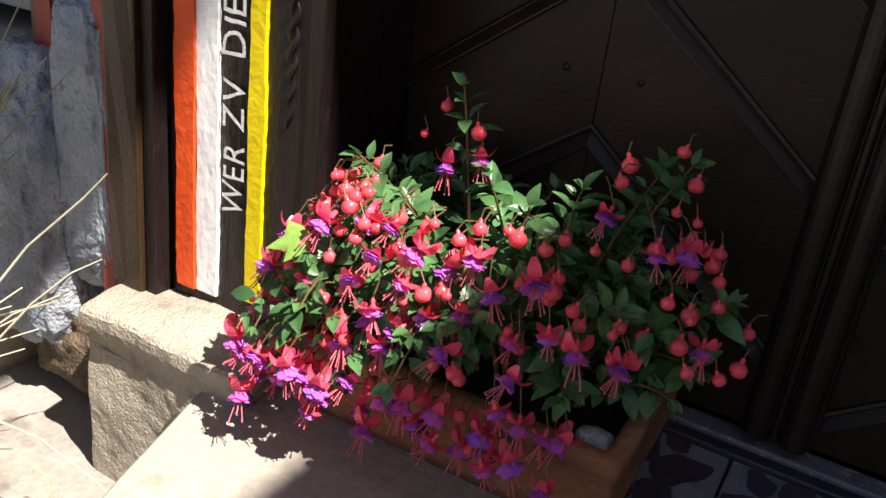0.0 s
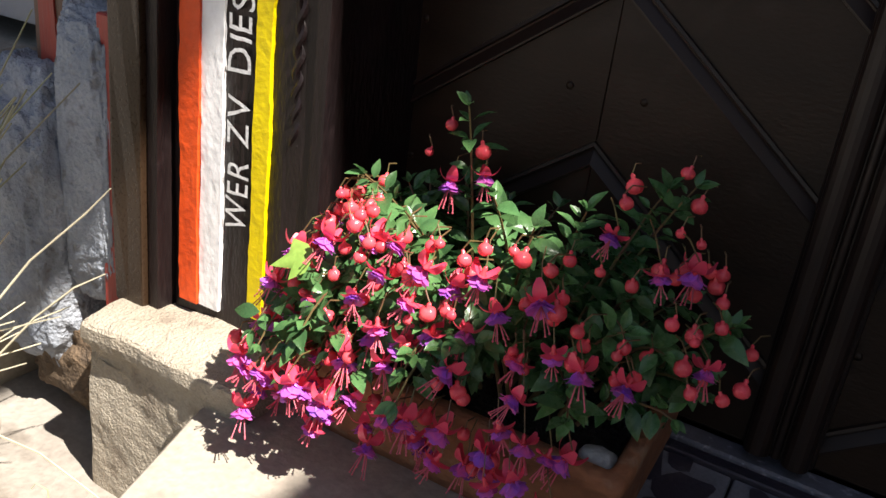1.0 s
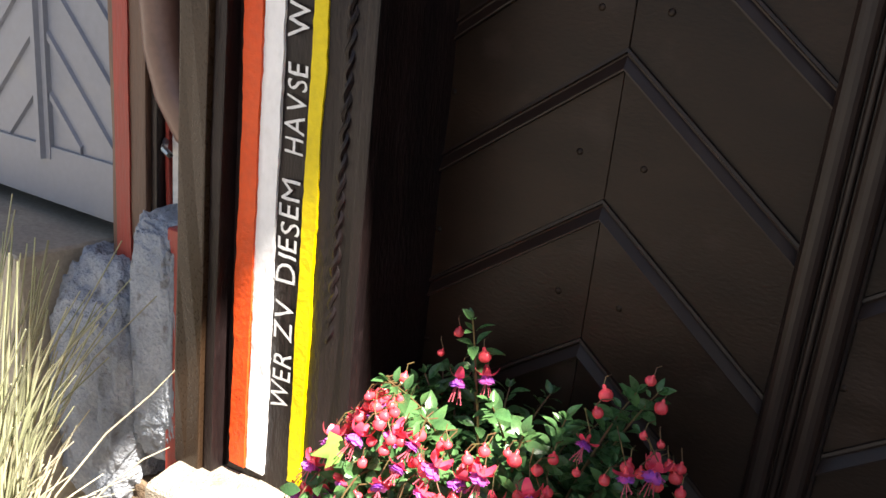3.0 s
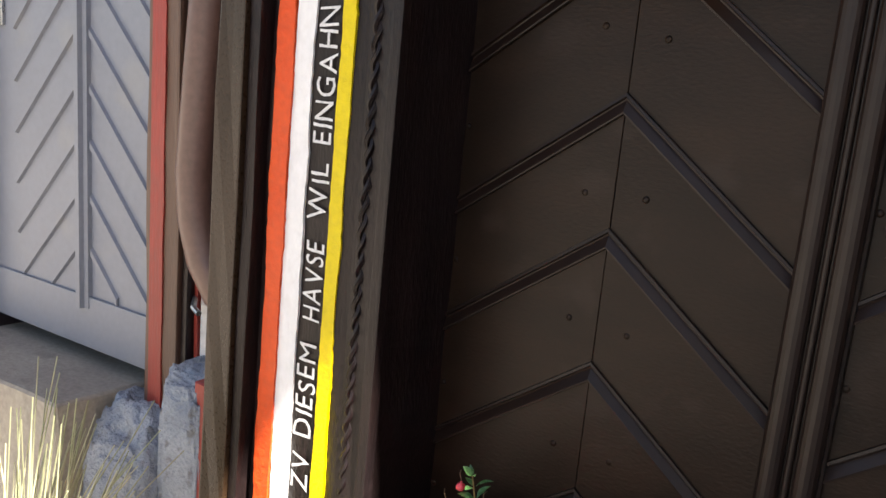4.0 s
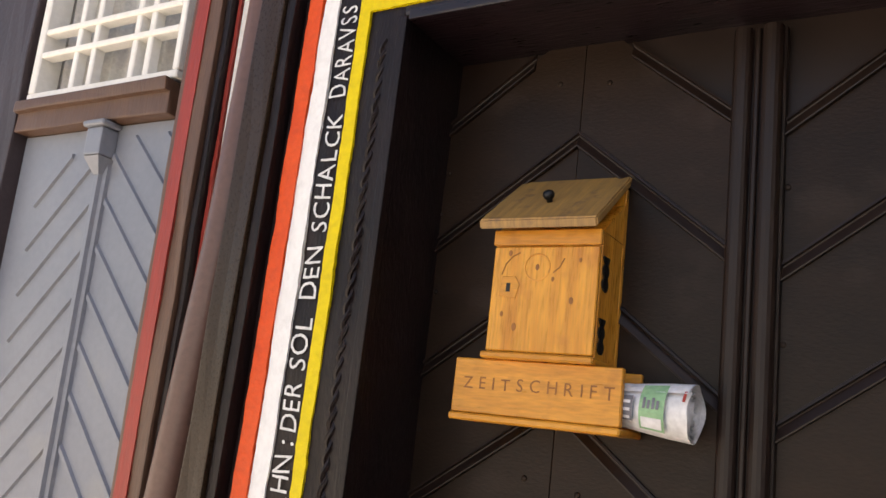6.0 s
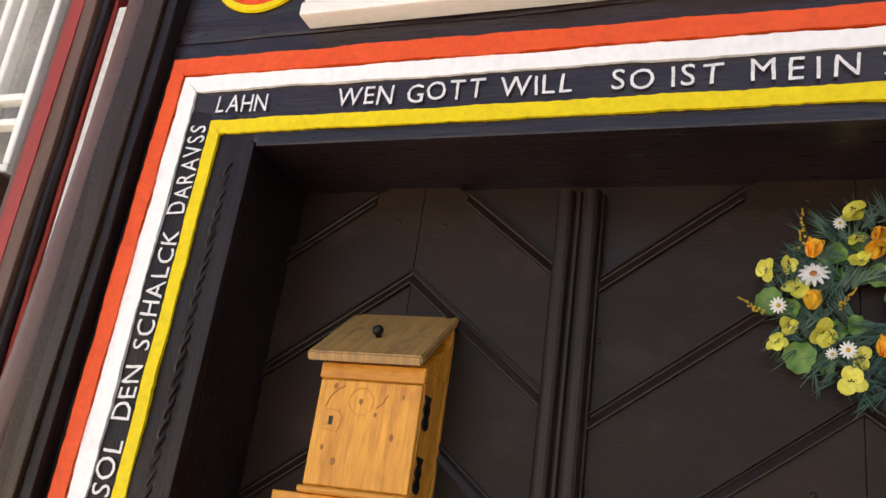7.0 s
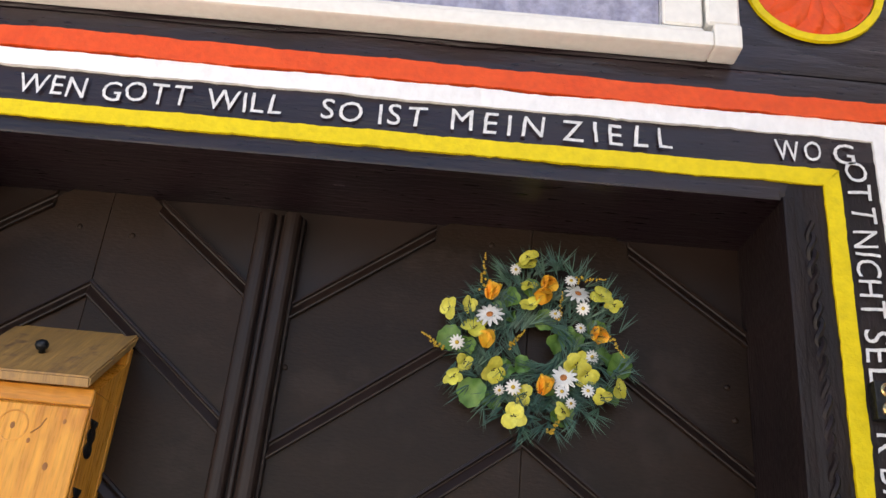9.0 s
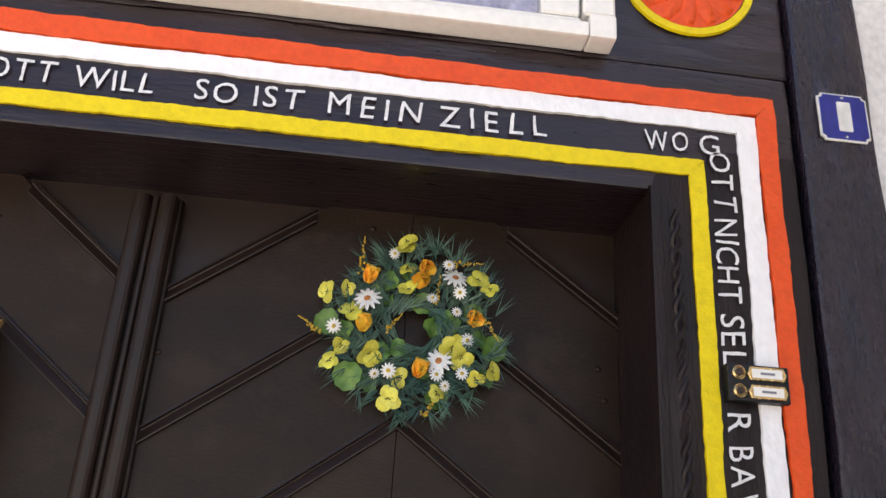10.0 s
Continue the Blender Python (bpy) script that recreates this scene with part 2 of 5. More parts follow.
# ---- builders ----
def mesh_of(name, bm, material, smooth=False):
    bmesh.ops.recalc_face_normals(bm, faces=bm.faces)
    me = bpy.data.meshes.new(name)
    bm.to_mesh(me)
    bm.free()
    for m in material if isinstance(material, (list, tuple)) else (material,):
        me.materials.append(m)
    if smooth:
        me.polygons.foreach_set("use_smooth", [True] * len(me.polygons))
    return me


def thing(name, at=(0, 0, 0), label="", category="", group="", kind=""):
    ob = new(name)
    ob.empty_display_size = 0.05
    ob.location = at
    return tagged(ob, label, category, group, kind)


def origin(ob):
    v = Vector((0, 0, 0))
    while ob:
        v += ob.location
        ob = ob.parent
    return v


def part(name, bm, material, parent, label="", smooth=False):
    """One mesh, given in world coordinates, as a child of a thing or of a part that is not turned."""
    bmesh.ops.translate(bm, verts=bm.verts, vec=-origin(parent))
    ob = new(name, mesh_of(name, bm, material, smooth))
    ob.parent = parent
    if label:
        ob["label"] = label
    return ob


def solo(name, bm, material, label="", category="", kind="", group="", smooth=False):
    return tagged(new(name, mesh_of(name, bm, material, smooth)), label, category, group, kind)


def box(bm, x0, x1, y0, y1, z0, z1, bevel=0.0, seg=1):
    r = bmesh.ops.create_cube(bm, size=1)
    for v in r["verts"]:
        v.co = Vector((x0 + (v.co.x + 0.5) * (x1 - x0), y0 + (v.co.y + 0.5) * (y1 - y0), z0 + (v.co.z + 0.5) * (z1 - z0)))
    if bevel:
        es = list({e for v in r["verts"] for e in v.link_edges})
        bmesh.ops.bevel(bm, geom=es, offset=bevel, segments=seg, affect="EDGES", profile=0.7)
    return bm


def B(*a, **k):
    return box(bmesh.new(), *a, **k)


def prism(bm, pts, y_front, y_back, inset=0.0):
    """A plate with the outline pts (x, z), its front inset for a bevelled edge."""
    c = Vector((sum(p[0] for p in pts) / len(pts), sum(p[1] for p in pts) / len(pts)))
    def ring(y, d):
        out = []
        for p in pts:
            v = Vector(p) - c
            q = c + v * max(0.0, 1 - d / max(v.length, 1e-6))
            out.append(bm.verts.new((q.x, y, q.y)))
        return out
    f, m, b = ring(y_front, inset), ring(y_front + inset * 0.7, 0), ring(y_back, 0)
    bm.faces.new(f)
    n = len(pts)
    for a, d in ((f, m), (m, b)):
        for i in range(n):
            bm.faces.new((a[i], a[(i + 1) % n], d[(i + 1) % n], d[i]))
    bm.faces.new(b[::-1])
    return bm


def clip(pts, axis, lim, keep_less):
    out = []
    for i, p in enumerate(pts):
        q = pts[(i + 1) % len(pts)]
        ip = p[axis] <= lim if keep_less else p[axis] >= lim
        iq = q[axis] <= lim if keep_less else q[axis] >= lim
        if ip:
            out.append(p)
        if ip != iq:
            f = (lim - p[axis]) / (q[axis] - p[axis])
            out.append(tuple(p[k] + f * (q[k] - p[k]) for k in (0, 1)))
    return out


def tube(bm, pts, radii, n=8, cap=True):
    pts = [Vector(p) for p in pts]
    if not isinstance(radii, (list, tuple)):
        radii = [radii] * len(pts)
    rings, side = [], None
    for i, p in enumerate(pts):
        d = (pts[min(i + 1, len(pts) - 1)] - pts[max(i - 1, 0)]).normalized()
        if side is None:
            side = d.orthogonal().normalized()
        side = (side - d * side.dot(d)).normalized()
        up = d.cross(side)
        rings.append([bm.verts.new(p + radii[i] * (math.cos(2 * math.pi * k / n) * side + math.sin(2 * math.pi * k / n) * up)) for k in range(n)])
    for a, b in zip(rings, rings[1:]):
        for k in range(n):
            bm.faces.new((a[k], a[(k + 1) % n], b[(k + 1) % n], b[k]))
    if cap:
        bm.faces.new(rings[0][::-1])
        bm.faces.new(rings[-1])
    return bm


def lathe(bm, profile, m=Matrix(), n=20):
    rings = []
    for r, z in profile:
        rings.append([bm.verts.new(m @ Vector((r * math.cos(2 * math.pi * k / n), r * math.sin(2 * math.pi * k / n), z))) for k in range(n)])
    for a, b in zip(rings, rings[1:]):
        for k in range(n):
            bm.faces.new((a[k], a[(k + 1) % n], b[(k + 1) % n], b[k]))
    bm.faces.new(rings[0][::-1])
    bm.faces.new(rings[-1])
    return bm


def rocky(bm, centre, size, seed, amount=0.12, sub=4, flat=1.0):
    r = bmesh.ops.create_icosphere(bm, subdivisions=sub, radius=1)
    for v in r["verts"]:
        p = v.co.copy()
        p = Vector([math.copysign(abs(c) ** flat, c) for c in p])
        d = noise.fractal(v.co * 1.6 + Vector((seed, 3.1 * seed, 0)), 0.9, 2.1, 5) * amount
        d += 0.035 * noise.fractal(v.co * 9 + Vector((seed, 0, 2)), 0.8, 2.1, 4)
        p *= 1 + d
        v.co = Vector(centre) + Vector((p.x * size[0], p.y * size[1], p.z * size[2]))
    return bm


def wobble_strip(bm, a0, a1, s0, s1, along, y_front, y_back, amount=0.0022, seed=0.0, skew0=0.0, skew1=0.0, drift=(0.0, 0.0)):
    """A painted stripe from s0 to s1 with uneven edges a0 and a1; along 'z' or 'x'; skew: mitred ends; drift: how far the edges run off towards the end."""
    n = max(4, int((s1 - s0) / 0.012))
    rows = []
    for i in range(n + 1):
        f = i / n
        e = []
        for k, a in enumerate((a0, a1)):
            lo, hi = s0 + skew0 * k, s1 + skew1 * k
            s = lo + (hi - lo) * f
            w = a + drift[k] * f + noise.noise(Vector((s * 9, seed + 7 * k, 0))) * amount * 1.5 + noise.noise(Vector((s * 60, seed + 7 * k, 5))) * amount
            e.append((w, s))
        rows.append([bm.verts.new((w, y, s) if along == "z" else (s, y, w)) for y in (y_front, y_back) for w, s in e])
    for r, q in zip(rows, rows[1:]):
        for i, j in ((0, 1), (1, 3), (3, 2), (2, 0)):
            bm.faces.new((r[i], r[j], q[j], q[i]))
    bm.faces.new([rows[0][i] for i in (0, 1, 3, 2)])
    bm.faces.new([rows[-1][i] for i in (0, 1, 3, 2)])
    return bm


_glyphs = {}


def glyph(ch):
    """Triangles of a capital, its height 1, from the built-in font."""
    if ch not in _glyphs:
        cu = bpy.data.curves.new("glyph", "FONT")
        cu.body, cu.size, cu.offset, cu.resolution_u = ch, 1.0, 0.0, 3
        ob = bpy.data.objects.new("glyph", cu)
        scene.collection.objects.link(ob)
        me = bpy.data.meshes.new_from_object(ob.evaluated_get(bpy.context.evaluated_depsgraph_get()))
        gb = bmesh.new()
        gb.from_mesh(me)
        bmesh.ops.triangulate(gb, faces=gb.faces[:])
        bmesh.ops.subdivide_edges(gb, edges=gb.edges[:], cuts=2)
        gb.to_mesh(me)
        gb.free()
        v = np.array([w.co[:2] for w in me.vertices])
        h = 0.70
        x0 = v[:, 0].min()
        v = (v - (x0, 0)) / h
        _glyphs[ch] = (v, [tuple(p.vertices) for p in me.polygons], v[:, 0].max())
        bpy.data.objects.remove(ob)
        bpy.data.curves.remove(cu)
        bpy.data.meshes.remove(me)
    return _glyphs[ch]


def word(bm, text, start, end, base, height, way, y=-0.0056, rough=0.042):
    """A hand-painted word between two places. way: 'right', 'up' or 'down'."""
    gs = [glyph(c) for c in text]
    wid = [max(g[2], 0.12) for g in gs]
    gap = 0.0 if len(text) == 1 else (abs(end - start) / height - sum(wid)) / (len(text) - 1)
    k = 1.0
    if gap < 0.16 and len(text) > 1:
        k = max(0.55, (abs(end - start) / height) / (sum(wid) + 0.2 * (len(text) - 1)))
        gap = 0.2 * k
    at = 0.0
    sign = 1 if end > start else -1
    for (v, faces, w0), w in zip(gs, wid):
        tilt, lift, grow = random.uniform(-rough, rough), random.uniform(-0.05, 0.05), random.uniform(0.94, 1.06)
        vs = []
        for x, z in v:
            gx, gz = x * k, z * grow + lift
            gx, gz = gx + tilt * gz * 2, gz + tilt * gx
            gx += noise.noise(Vector((gx * 4 + at, gz * 4, 1))) * 0.03 + noise.noise(Vector((gx * 11 + at, gz * 11, 4))) * 0.022
            gz += noise.noise(Vector((gx * 9 + at, gz * 9, 8))) * 0.022
            s, c = start + sign * (at + gx) * height, gz * height
            if way == "right":
                vs.append(bm.verts.new((s, y, base + c)))
            elif way == "up":
                vs.append(bm.verts.new((base - c, y, s)))
            else:
                vs.append(bm.verts.new((base + c, y, s)))
        for f in faces:
            bm.faces.new([vs[i] for i in f])
        at += w * k + gap
    return bm


# ---- ground, steps and plinth stones ----
def ground():
    bm = bmesh.new()
    bmesh.ops.create_grid(bm, x_segments=40, y_segments=40, size=40)
    for v in bm.verts:
        v.co.x = math.copysign(abs(v.co.x / 40) ** 2.6 * 60, v.co.x)
        v.co.y = math.copysign(abs(v.co.y / 40) ** 2.6 * 60, v.co.y)
        v.co.z = -0.15 + 0.006 * noise.noise(v.co * 2.0)
    solo("ground", bm, M_ground, "worn pale concrete pavement before the houses", "pavement", "structure")


def grid_block(x0, x1, y0, y1, z0, z1, fn, seg=0.02, bevel=0.02):
    """A block cut finely enough to be worn: fn moves each vertex."""
    bm = B(x0, x1, y0, y1, z0, z1, bevel=bevel, seg=3)
    for axis, lo, hi in ((0, x0, x1), (1, y0, y1), (2, z0, z1)):
        k = int((hi - lo) / seg)
        for i in range(1, k):
            co, no = [0, 0, 0], [0, 0, 0]
            co[axis], no[axis] = lo + (hi - lo) * i / k, 1
            bmesh.ops.bisect_plane(bm, geom=bm.verts[:] + bm.edges[:] + bm.faces[:], plane_co=co, plane_no=no)
    for v in bm.verts:
        v.co = fn(v.co)
    return bm


def worn(amount, scale=7.0):
    def fn(p):
        return p + Vector((noise.noise(p * scale), noise.noise(p * scale + Vector((9, 0, 0))), noise.noise(p * scale + Vector((0, 9, 0))))) * amount
    return fn


def doorstep():
    shear = worn(0.006)

    def fn(p):
        p = shear(p)
        if p.x < 0.5:
            p.x += max(0.0, -0.11 - p.y) * 0.33
        return p
    bm = grid_block(0.02, 2.6, -0.62, 0.0, -0.2, 0.118, fn, 0.06, 0.012)
    solo("doorstep", bm, M_slab, "worn pale concrete doorstep slab in front of the door", "doorstep", "structure")

    def top(p):
        p = worn(0.005, 9)(p) + Vector((noise.noise(p * 45), noise.noise(p * 45 + Vector((7, 0, 0))), noise.noise(p * 45 + Vector((0, 7, 0))))) * 0.0022
        if p.y < -0.08:
            p.y += (0.012 + 0.008 * noise.noise(p * 5)) * min(1.0, max(0.0, (0.150 - p.z) / 0.022))
        if p.z > 0.1:
            p.z -= 0.05 * max(0.0, -0.06 - p.x) + 0.16 * max(0.0, -0.05 - p.y)
        return p
    bm = grid_block(-0.238, 0.10, -0.122, 0.22, -0.2, 0.182, top, 0.012, 0.012)
    solo("plinth_stone", bm, M_stone, "rough sandstone plinth block under the painted post", "stone", "structure")
    bm = grid_block(1.62, 2.5, -0.125, 0.22, -0.2, 0.182, top, 0.08, 0.022)
    solo("plinth_stone", bm, M_stone, "rough sandstone plinth block under the painted post", "stone", "structure")


# sloping tiled threshold in the recess
def floor_z(y):
    return 0.122 + 0.27 * (y + 0.005)


def threshold():
    th = thing("threshold_floor", (0.87, 0.11, 0.0), "pale floor tiles with dark leaf ornament in the doorway", "tiled floor", kind="structure")
    bm = bmesh.new()
    box(bm, 0.10, 1.66, 0.003, 0.30, 0.0, 0.10)
    part("floor_bed", bm, M_slab, th)
    w = 0.205
    x = 0.10
    while x < 1.66:
        x1 = min(x + w - 0.004, 1.659)
        b = bmesh.new()
        box(b, x, x1, 0.003, 0.168, 0, 0.012, bevel=0.002)
        for v in b.verts:
            v.co.z += floor_z(v.co.y) - 0.012
        part("floor_tile", b, M_tile, th)
        c = Vector(((x + x1) / 2, 0.088))
        b = bmesh.new()
        for j in range(9):
            big = j < 5
            a = 0.5 + j * 1.2566 + (0.63 if not big else 0)
            L, wd, off = (0.085, 0.023, 0.016) if big else (0.045, 0.016, 0.060)
            ring = []
            for i in range(16):
                u = 2 * math.pi * i / 16
                k = 1 + 0.16 * math.sin(u * 5 + j)
                lx, ly = off + L * 0.5 * (1 + math.cos(u)), wd * math.sin(u) * (1 - 0.45 * math.cos(u)) * k
                px, py = c.x + lx * math.cos(a) - ly * math.sin(a), c.y + lx * math.sin(a) + ly * math.cos(a)
                px, py = min(max(px, x + 0.003), x1 - 0.003), min(max(py, 0.006), 0.165)
                ring.append(b.verts.new((px, py, floor_z(py) + 0.0022 + 0.0002 * j)))
            b.faces.new(ring)
        r = bmesh.ops.extrude_face_region(b, geom=b.faces[:])
        bmesh.ops.translate(b, verts=[v for v in r["geom"] if isinstance(v, bmesh.types.BMVert)], vec=(0, 0, -0.002))
        part("leaf_ornament", b, M_inlay, th)
        x += w
    b = B(0.10, 1.66, 0.170, 0.194, 0.0, floor_z(0.182) + 0.002, bevel=0.002)
    part("border_strip", b, M_inlay, th, "dark border tiles along the door")
    b = B(0.10, 1.66, 0.196, 0.2385, 0.0, floor_z(0.2) + 0.003, bevel=0.003)
    part("granite_sill", b, M_granite, th, "speckled grey granite strip at the foot of the door")


# ---- painted door surround ----
ZT = 2.27      # outer edge of the yellow stripe on the lintel
XR = 1.757     # outer edge of the yellow stripe on the jamb
# each stripe's inner and outer edge, measured outwards, on the post, the lintel and the other post
STRIPES = (("yellow_stripe", M_yellow, (0.0, -0.028), (0.0, -0.031), (0.0, -0.030)), ("white_stripe", M_white, (0.058, 0.099), (0.075, 0.112), (0.066, 0.103)),
           ("orange_stripe", M_orange, (0.100, 0.138), (0.115, 0.160), (0.106, 0.140)))


def hewn(p):
    a = 0.0048
    return p + Vector((noise.noise(Vector((p.x * 20, p.y * 20, p.z * 4))), noise.noise(Vector((p.x * 25 + 5, p.y * 20, p.z * 5))), 0)) * a


def hewn_x(p):
    a = 0.0048
    return p + Vector((0, noise.noise(Vector((p.x * 5, p.y * 20, p.z * 25 + 5))), noise.noise(Vector((p.x * 4, p.y * 20, p.z * 20))))) * a


def timber(x0, x1, y0, y1, z0, z1, along, seg=0.05, bevel=0.008):
    bm = B(x0, x1, y0, y1, z0, z1, bevel=bevel, seg=2)
    for axis, lo, hi in ((0, x0, x1), (2, z0, z1)):
        k = max(1, int((hi - lo) / (seg if "xyz"[axis] == along else 0.03)))
        for i in range(1, k):
            co, no = [0, 0, 0], [0, 0, 0]
            co[axis], no[axis] = lo + (hi - lo) * i / k, 1
            bmesh.ops.bisect_plane(bm, geom=bm.verts[:] + bm.edges[:] + bm.faces[:], plane_co=co, plane_no=no)
    for v in bm.verts:
        v.co = hewn(v.co) if along == "z" else hewn_x(v.co)
    return bm


def rope(bm, x, z0, z1, r=0.0052, y=0.0015):
    """A carved twist of two strands, half sunk in the timber."""
    for ph in (0, math.pi):
        n = int((z1 - z0) / 0.005)
        pts = []
        for i in range(n + 1):
            z = z0 + (z1 - z0) * i / n
            a = ph + 2 * math.pi * (z - z0) / 0.062
            pts.append((x + 0.0055 * math.cos(a), y + 0.0035 * math.sin(a), z))
        tube(bm, pts, r, 6)
    return bm


def surround():
    left = thing("door_post", (0.0, 0.1, 0.18), "dark timber door post with orange, white and yellow painted stripes", "door post", "painted door posts", "structure")
    right = thing("door_post", (XR, 0.1, 0.18), "dark timber door post with orange, white and yellow stripes and a bell plate", "door post", "painted door posts", "structure")
    lintel = thing("lintel", (0.88, 0.1, 2.25), "dark timber lintel with painted stripes and a white motto", "lintel", kind="structure")
    part("timber", timber(-0.158, 0.112, 0.0, 0.30, 0.172, 2.30, "z"), M_timber, left)
    part("timber", timber(XR - 0.096, XR + 0.176, 0.0, 0.30, 0.172, 2.30, "z"), M_timber, right)
    part("timber", timber(-0.158, XR + 0.176, 0.001, 0.30, 2.215, 2.475, "x"), M_beam, lintel)
    bm = rope(bmesh.new(), 0.070, 0.5, 2.17)
    part("rope_carving", bm, M_timber, left)
    part("rope_carving", rope(bmesh.new(), XR - 0.060, 0.5, 2.17), M_timber, right)
    # fillet along the inner edge
    part("inner_fillet", B(0.100, 0.122, -0.006, 0.02, 0.19, 2.213, bevel=0.004, seg=2), M_timber, left)
    part("inner_fillet", B(XR - 0.104, XR - 0.084, -0.006, 0.02, 0.19, 2.213, bevel=0.004, seg=2), M_timber, right)
    part("inner_fillet", B(0.124, XR - 0.106, -0.004, 0.02, 2.205, 2.23, bevel=0.004, seg=2), M_beam, lintel)
    for i, (name, m, le, to, ri) in enumerate(STRIPES):
        zb = 0.20 if i else 0.215
        dr = ((0.004, 0.003), (-0.004, -0.006), (-0.007, -0.012))[i]
        f = -0.0055 if name != "orange_stripe" else -0.010
        part(name, wobble_strip(bmesh.new(), -le[0], -le[1], zb, ZT + to[0], "z", f, 0.004, seed=i * 3.3, skew1=to[1] - to[0]), m, left)
        part(name, wobble_strip(bmesh.new(), XR + ri[0], XR + ri[1], zb, ZT + to[0] + dr[0], "z", f, 0.004, seed=i * 3.3 + 50, skew1=to[1] - to[0] + dr[1] - dr[0]), m, right)
        part(name, wobble_strip(bmesh.new(), ZT + to[0], ZT + to[1], -le[0], XR + ri[0], "x", f, 0.004, seed=i * 3.3 + 90, skew0=le[0] - le[1], skew1=ri[1] - ri[0], drift=dr), m, lintel)
    for text, s, e in (("WER", 0.347, 0.455), ("ZV", 0.477, 0.55), ("DIESEM", 0.582, 0.757), ("HAVSE", 0.799, 0.94), ("WIL", 0.982, 1.079),
                       ("EINGAHN", 1.111, 1.339), (":", 1.356, 1.364), ("DER", 1.381, 1.472), ("SOL", 1.496, 1.597), ("DEN", 1.635, 1.74),
                       ("SCHALCK", 1.769, 2.016), ("DARAVSS", 2.056, 2.258)):
        part("lettering", word(bmesh.new(), text, s, e, -0.006, 0.041, "up"), M_letter, left, "white hand-painted word")
    for text, s, e in (("LAHN", 0.005, 0.13), ("WEN", 0.291, 0.414), ("GOTT", 0.445, 0.601), ("WILL", 0.632, 0.768), ("SO", 0.839, 0.912),
                       ("IST", 0.942, 1.025), ("MEIN", 1.071, 1.235), ("ZIELL", 1.27, 1.465), ("WO", 1.648, 1.727), ("G", 1.749, 1.784)):
        part("lettering", word(bmesh.new(), text, s, e, 2.287, 0.042, "right"), M_letter, lintel, "white hand-painted word")
    for text, s, e in (("OTT", 2.295, 2.177), ("NICHT", 2.158, 2.002), ("SEL", 1.982, 1.893), ("R", 1.814, 1.787), ("BAV", 1.76, 1.66)):
        part("lettering", word(bmesh.new(), text, s, e, XR + 0.010, 0.041, "down"), M_letter, right, "white hand-painted word")


def facade():
    """Timbers and infill round the surround."""
    part_of = thing("cover_board", (-0.2, -0.02, 0.17), "brown gloss-painted vertical cover board beside the post", "board", kind="structure")
    part("board", timber(-0.252, -0.186, -0.040, 0.06, 0.168, 3.2, "z", 0.2, 0.004), M_board, part_of)
    part("edge_strip", timber(-0.184, -0.160, -0.030, 0.05, 0.170, 3.2, "z", 0.2, 0.004), M_timber, part_of)
    solo("beam_upper", timber(-0.158, 1.940, 0.004, 0.30, 2.478, 3.6, "x", 0.12), M_beam, "dark painted beam over the lintel", "beam", "structure")
    post = thing("corner_post", (2.02, 0.1, 0.17), "dark painted corner post, blue sky sheen in its colour, with long drying cracks", "post", kind="structure")
    part("timber", timber(1.946, 2.094, -0.008, 0.30, 0.17, 3.6, "z", 0.1), M_post, post)
    for k, (xa, xb, z0, z1) in enumerate(((2.030, 2.042, 2.40, 3.10), (2.052, 2.066, 1.62, 2.30), (2.000, 2.010, 1.00, 1.60))):
        pts = []
        for i in range(40):
            f = i / 39
            z = z0 + (z1 - z0) * f
            pts.append(hewn(Vector((xa + (xb - xa) * f + 0.006 * noise.noise(Vector((k * 7, 2, z * 14))) + 0.003 * noise.noise(Vector((k, 9, z * 60))), -0.0076, z))))
        part("drying_crack", tube(bmesh.new(), pts, [0.0024 * math.sin(math.pi * (0.05 + 0.9 * i / 39)) for i in range(40)], 5), M_dark, post)
    solo("wall_right", B(2.094, 5.0, 0.006, 0.32, -0.2, 5.0), M_plaster, "white plastered wall beside the timber frame", "wall", "structure")
    solo("wall_top", B(-0.3, 2.092, 0.05, 0.34, 3.58, 5.0), M_plaster, "white plastered upper wall", "wall", "structure")
    solo("wall_back", B(-0.2, 2.1, 0.32, 0.36, -0.2, 3.6), M_timber, "dark timber wall behind the door", "wall", "structure")
    # two unseen slabs, added to bound the sunlit patch from above
    solo("roof", B(-6, 2.69, SHADE_EDGE_LOW, 2.5, 5.0, 5.12), M_shade_slab, "unseen slab added overhead to shade the neighbouring house front", "roof", "structure")
    solo("shade_slab_side", B(2.694, 7, SHADE_EDGE_HIGH, 2.5, 5.0, 5.12), M_shade_slab, "unseen slab added overhead to shade the upper door surround", "roof", "structure")
    # unseen wall, added so its shadow edge crosses the step and the plant
    solo("shade_wall", B(2.75, 3.05, -5.0, 0.0, -0.16, SHADE_WALL_TOP), M_plaster, "unseen plain wall added to shade the right of the doorstep", "wall", "structure")


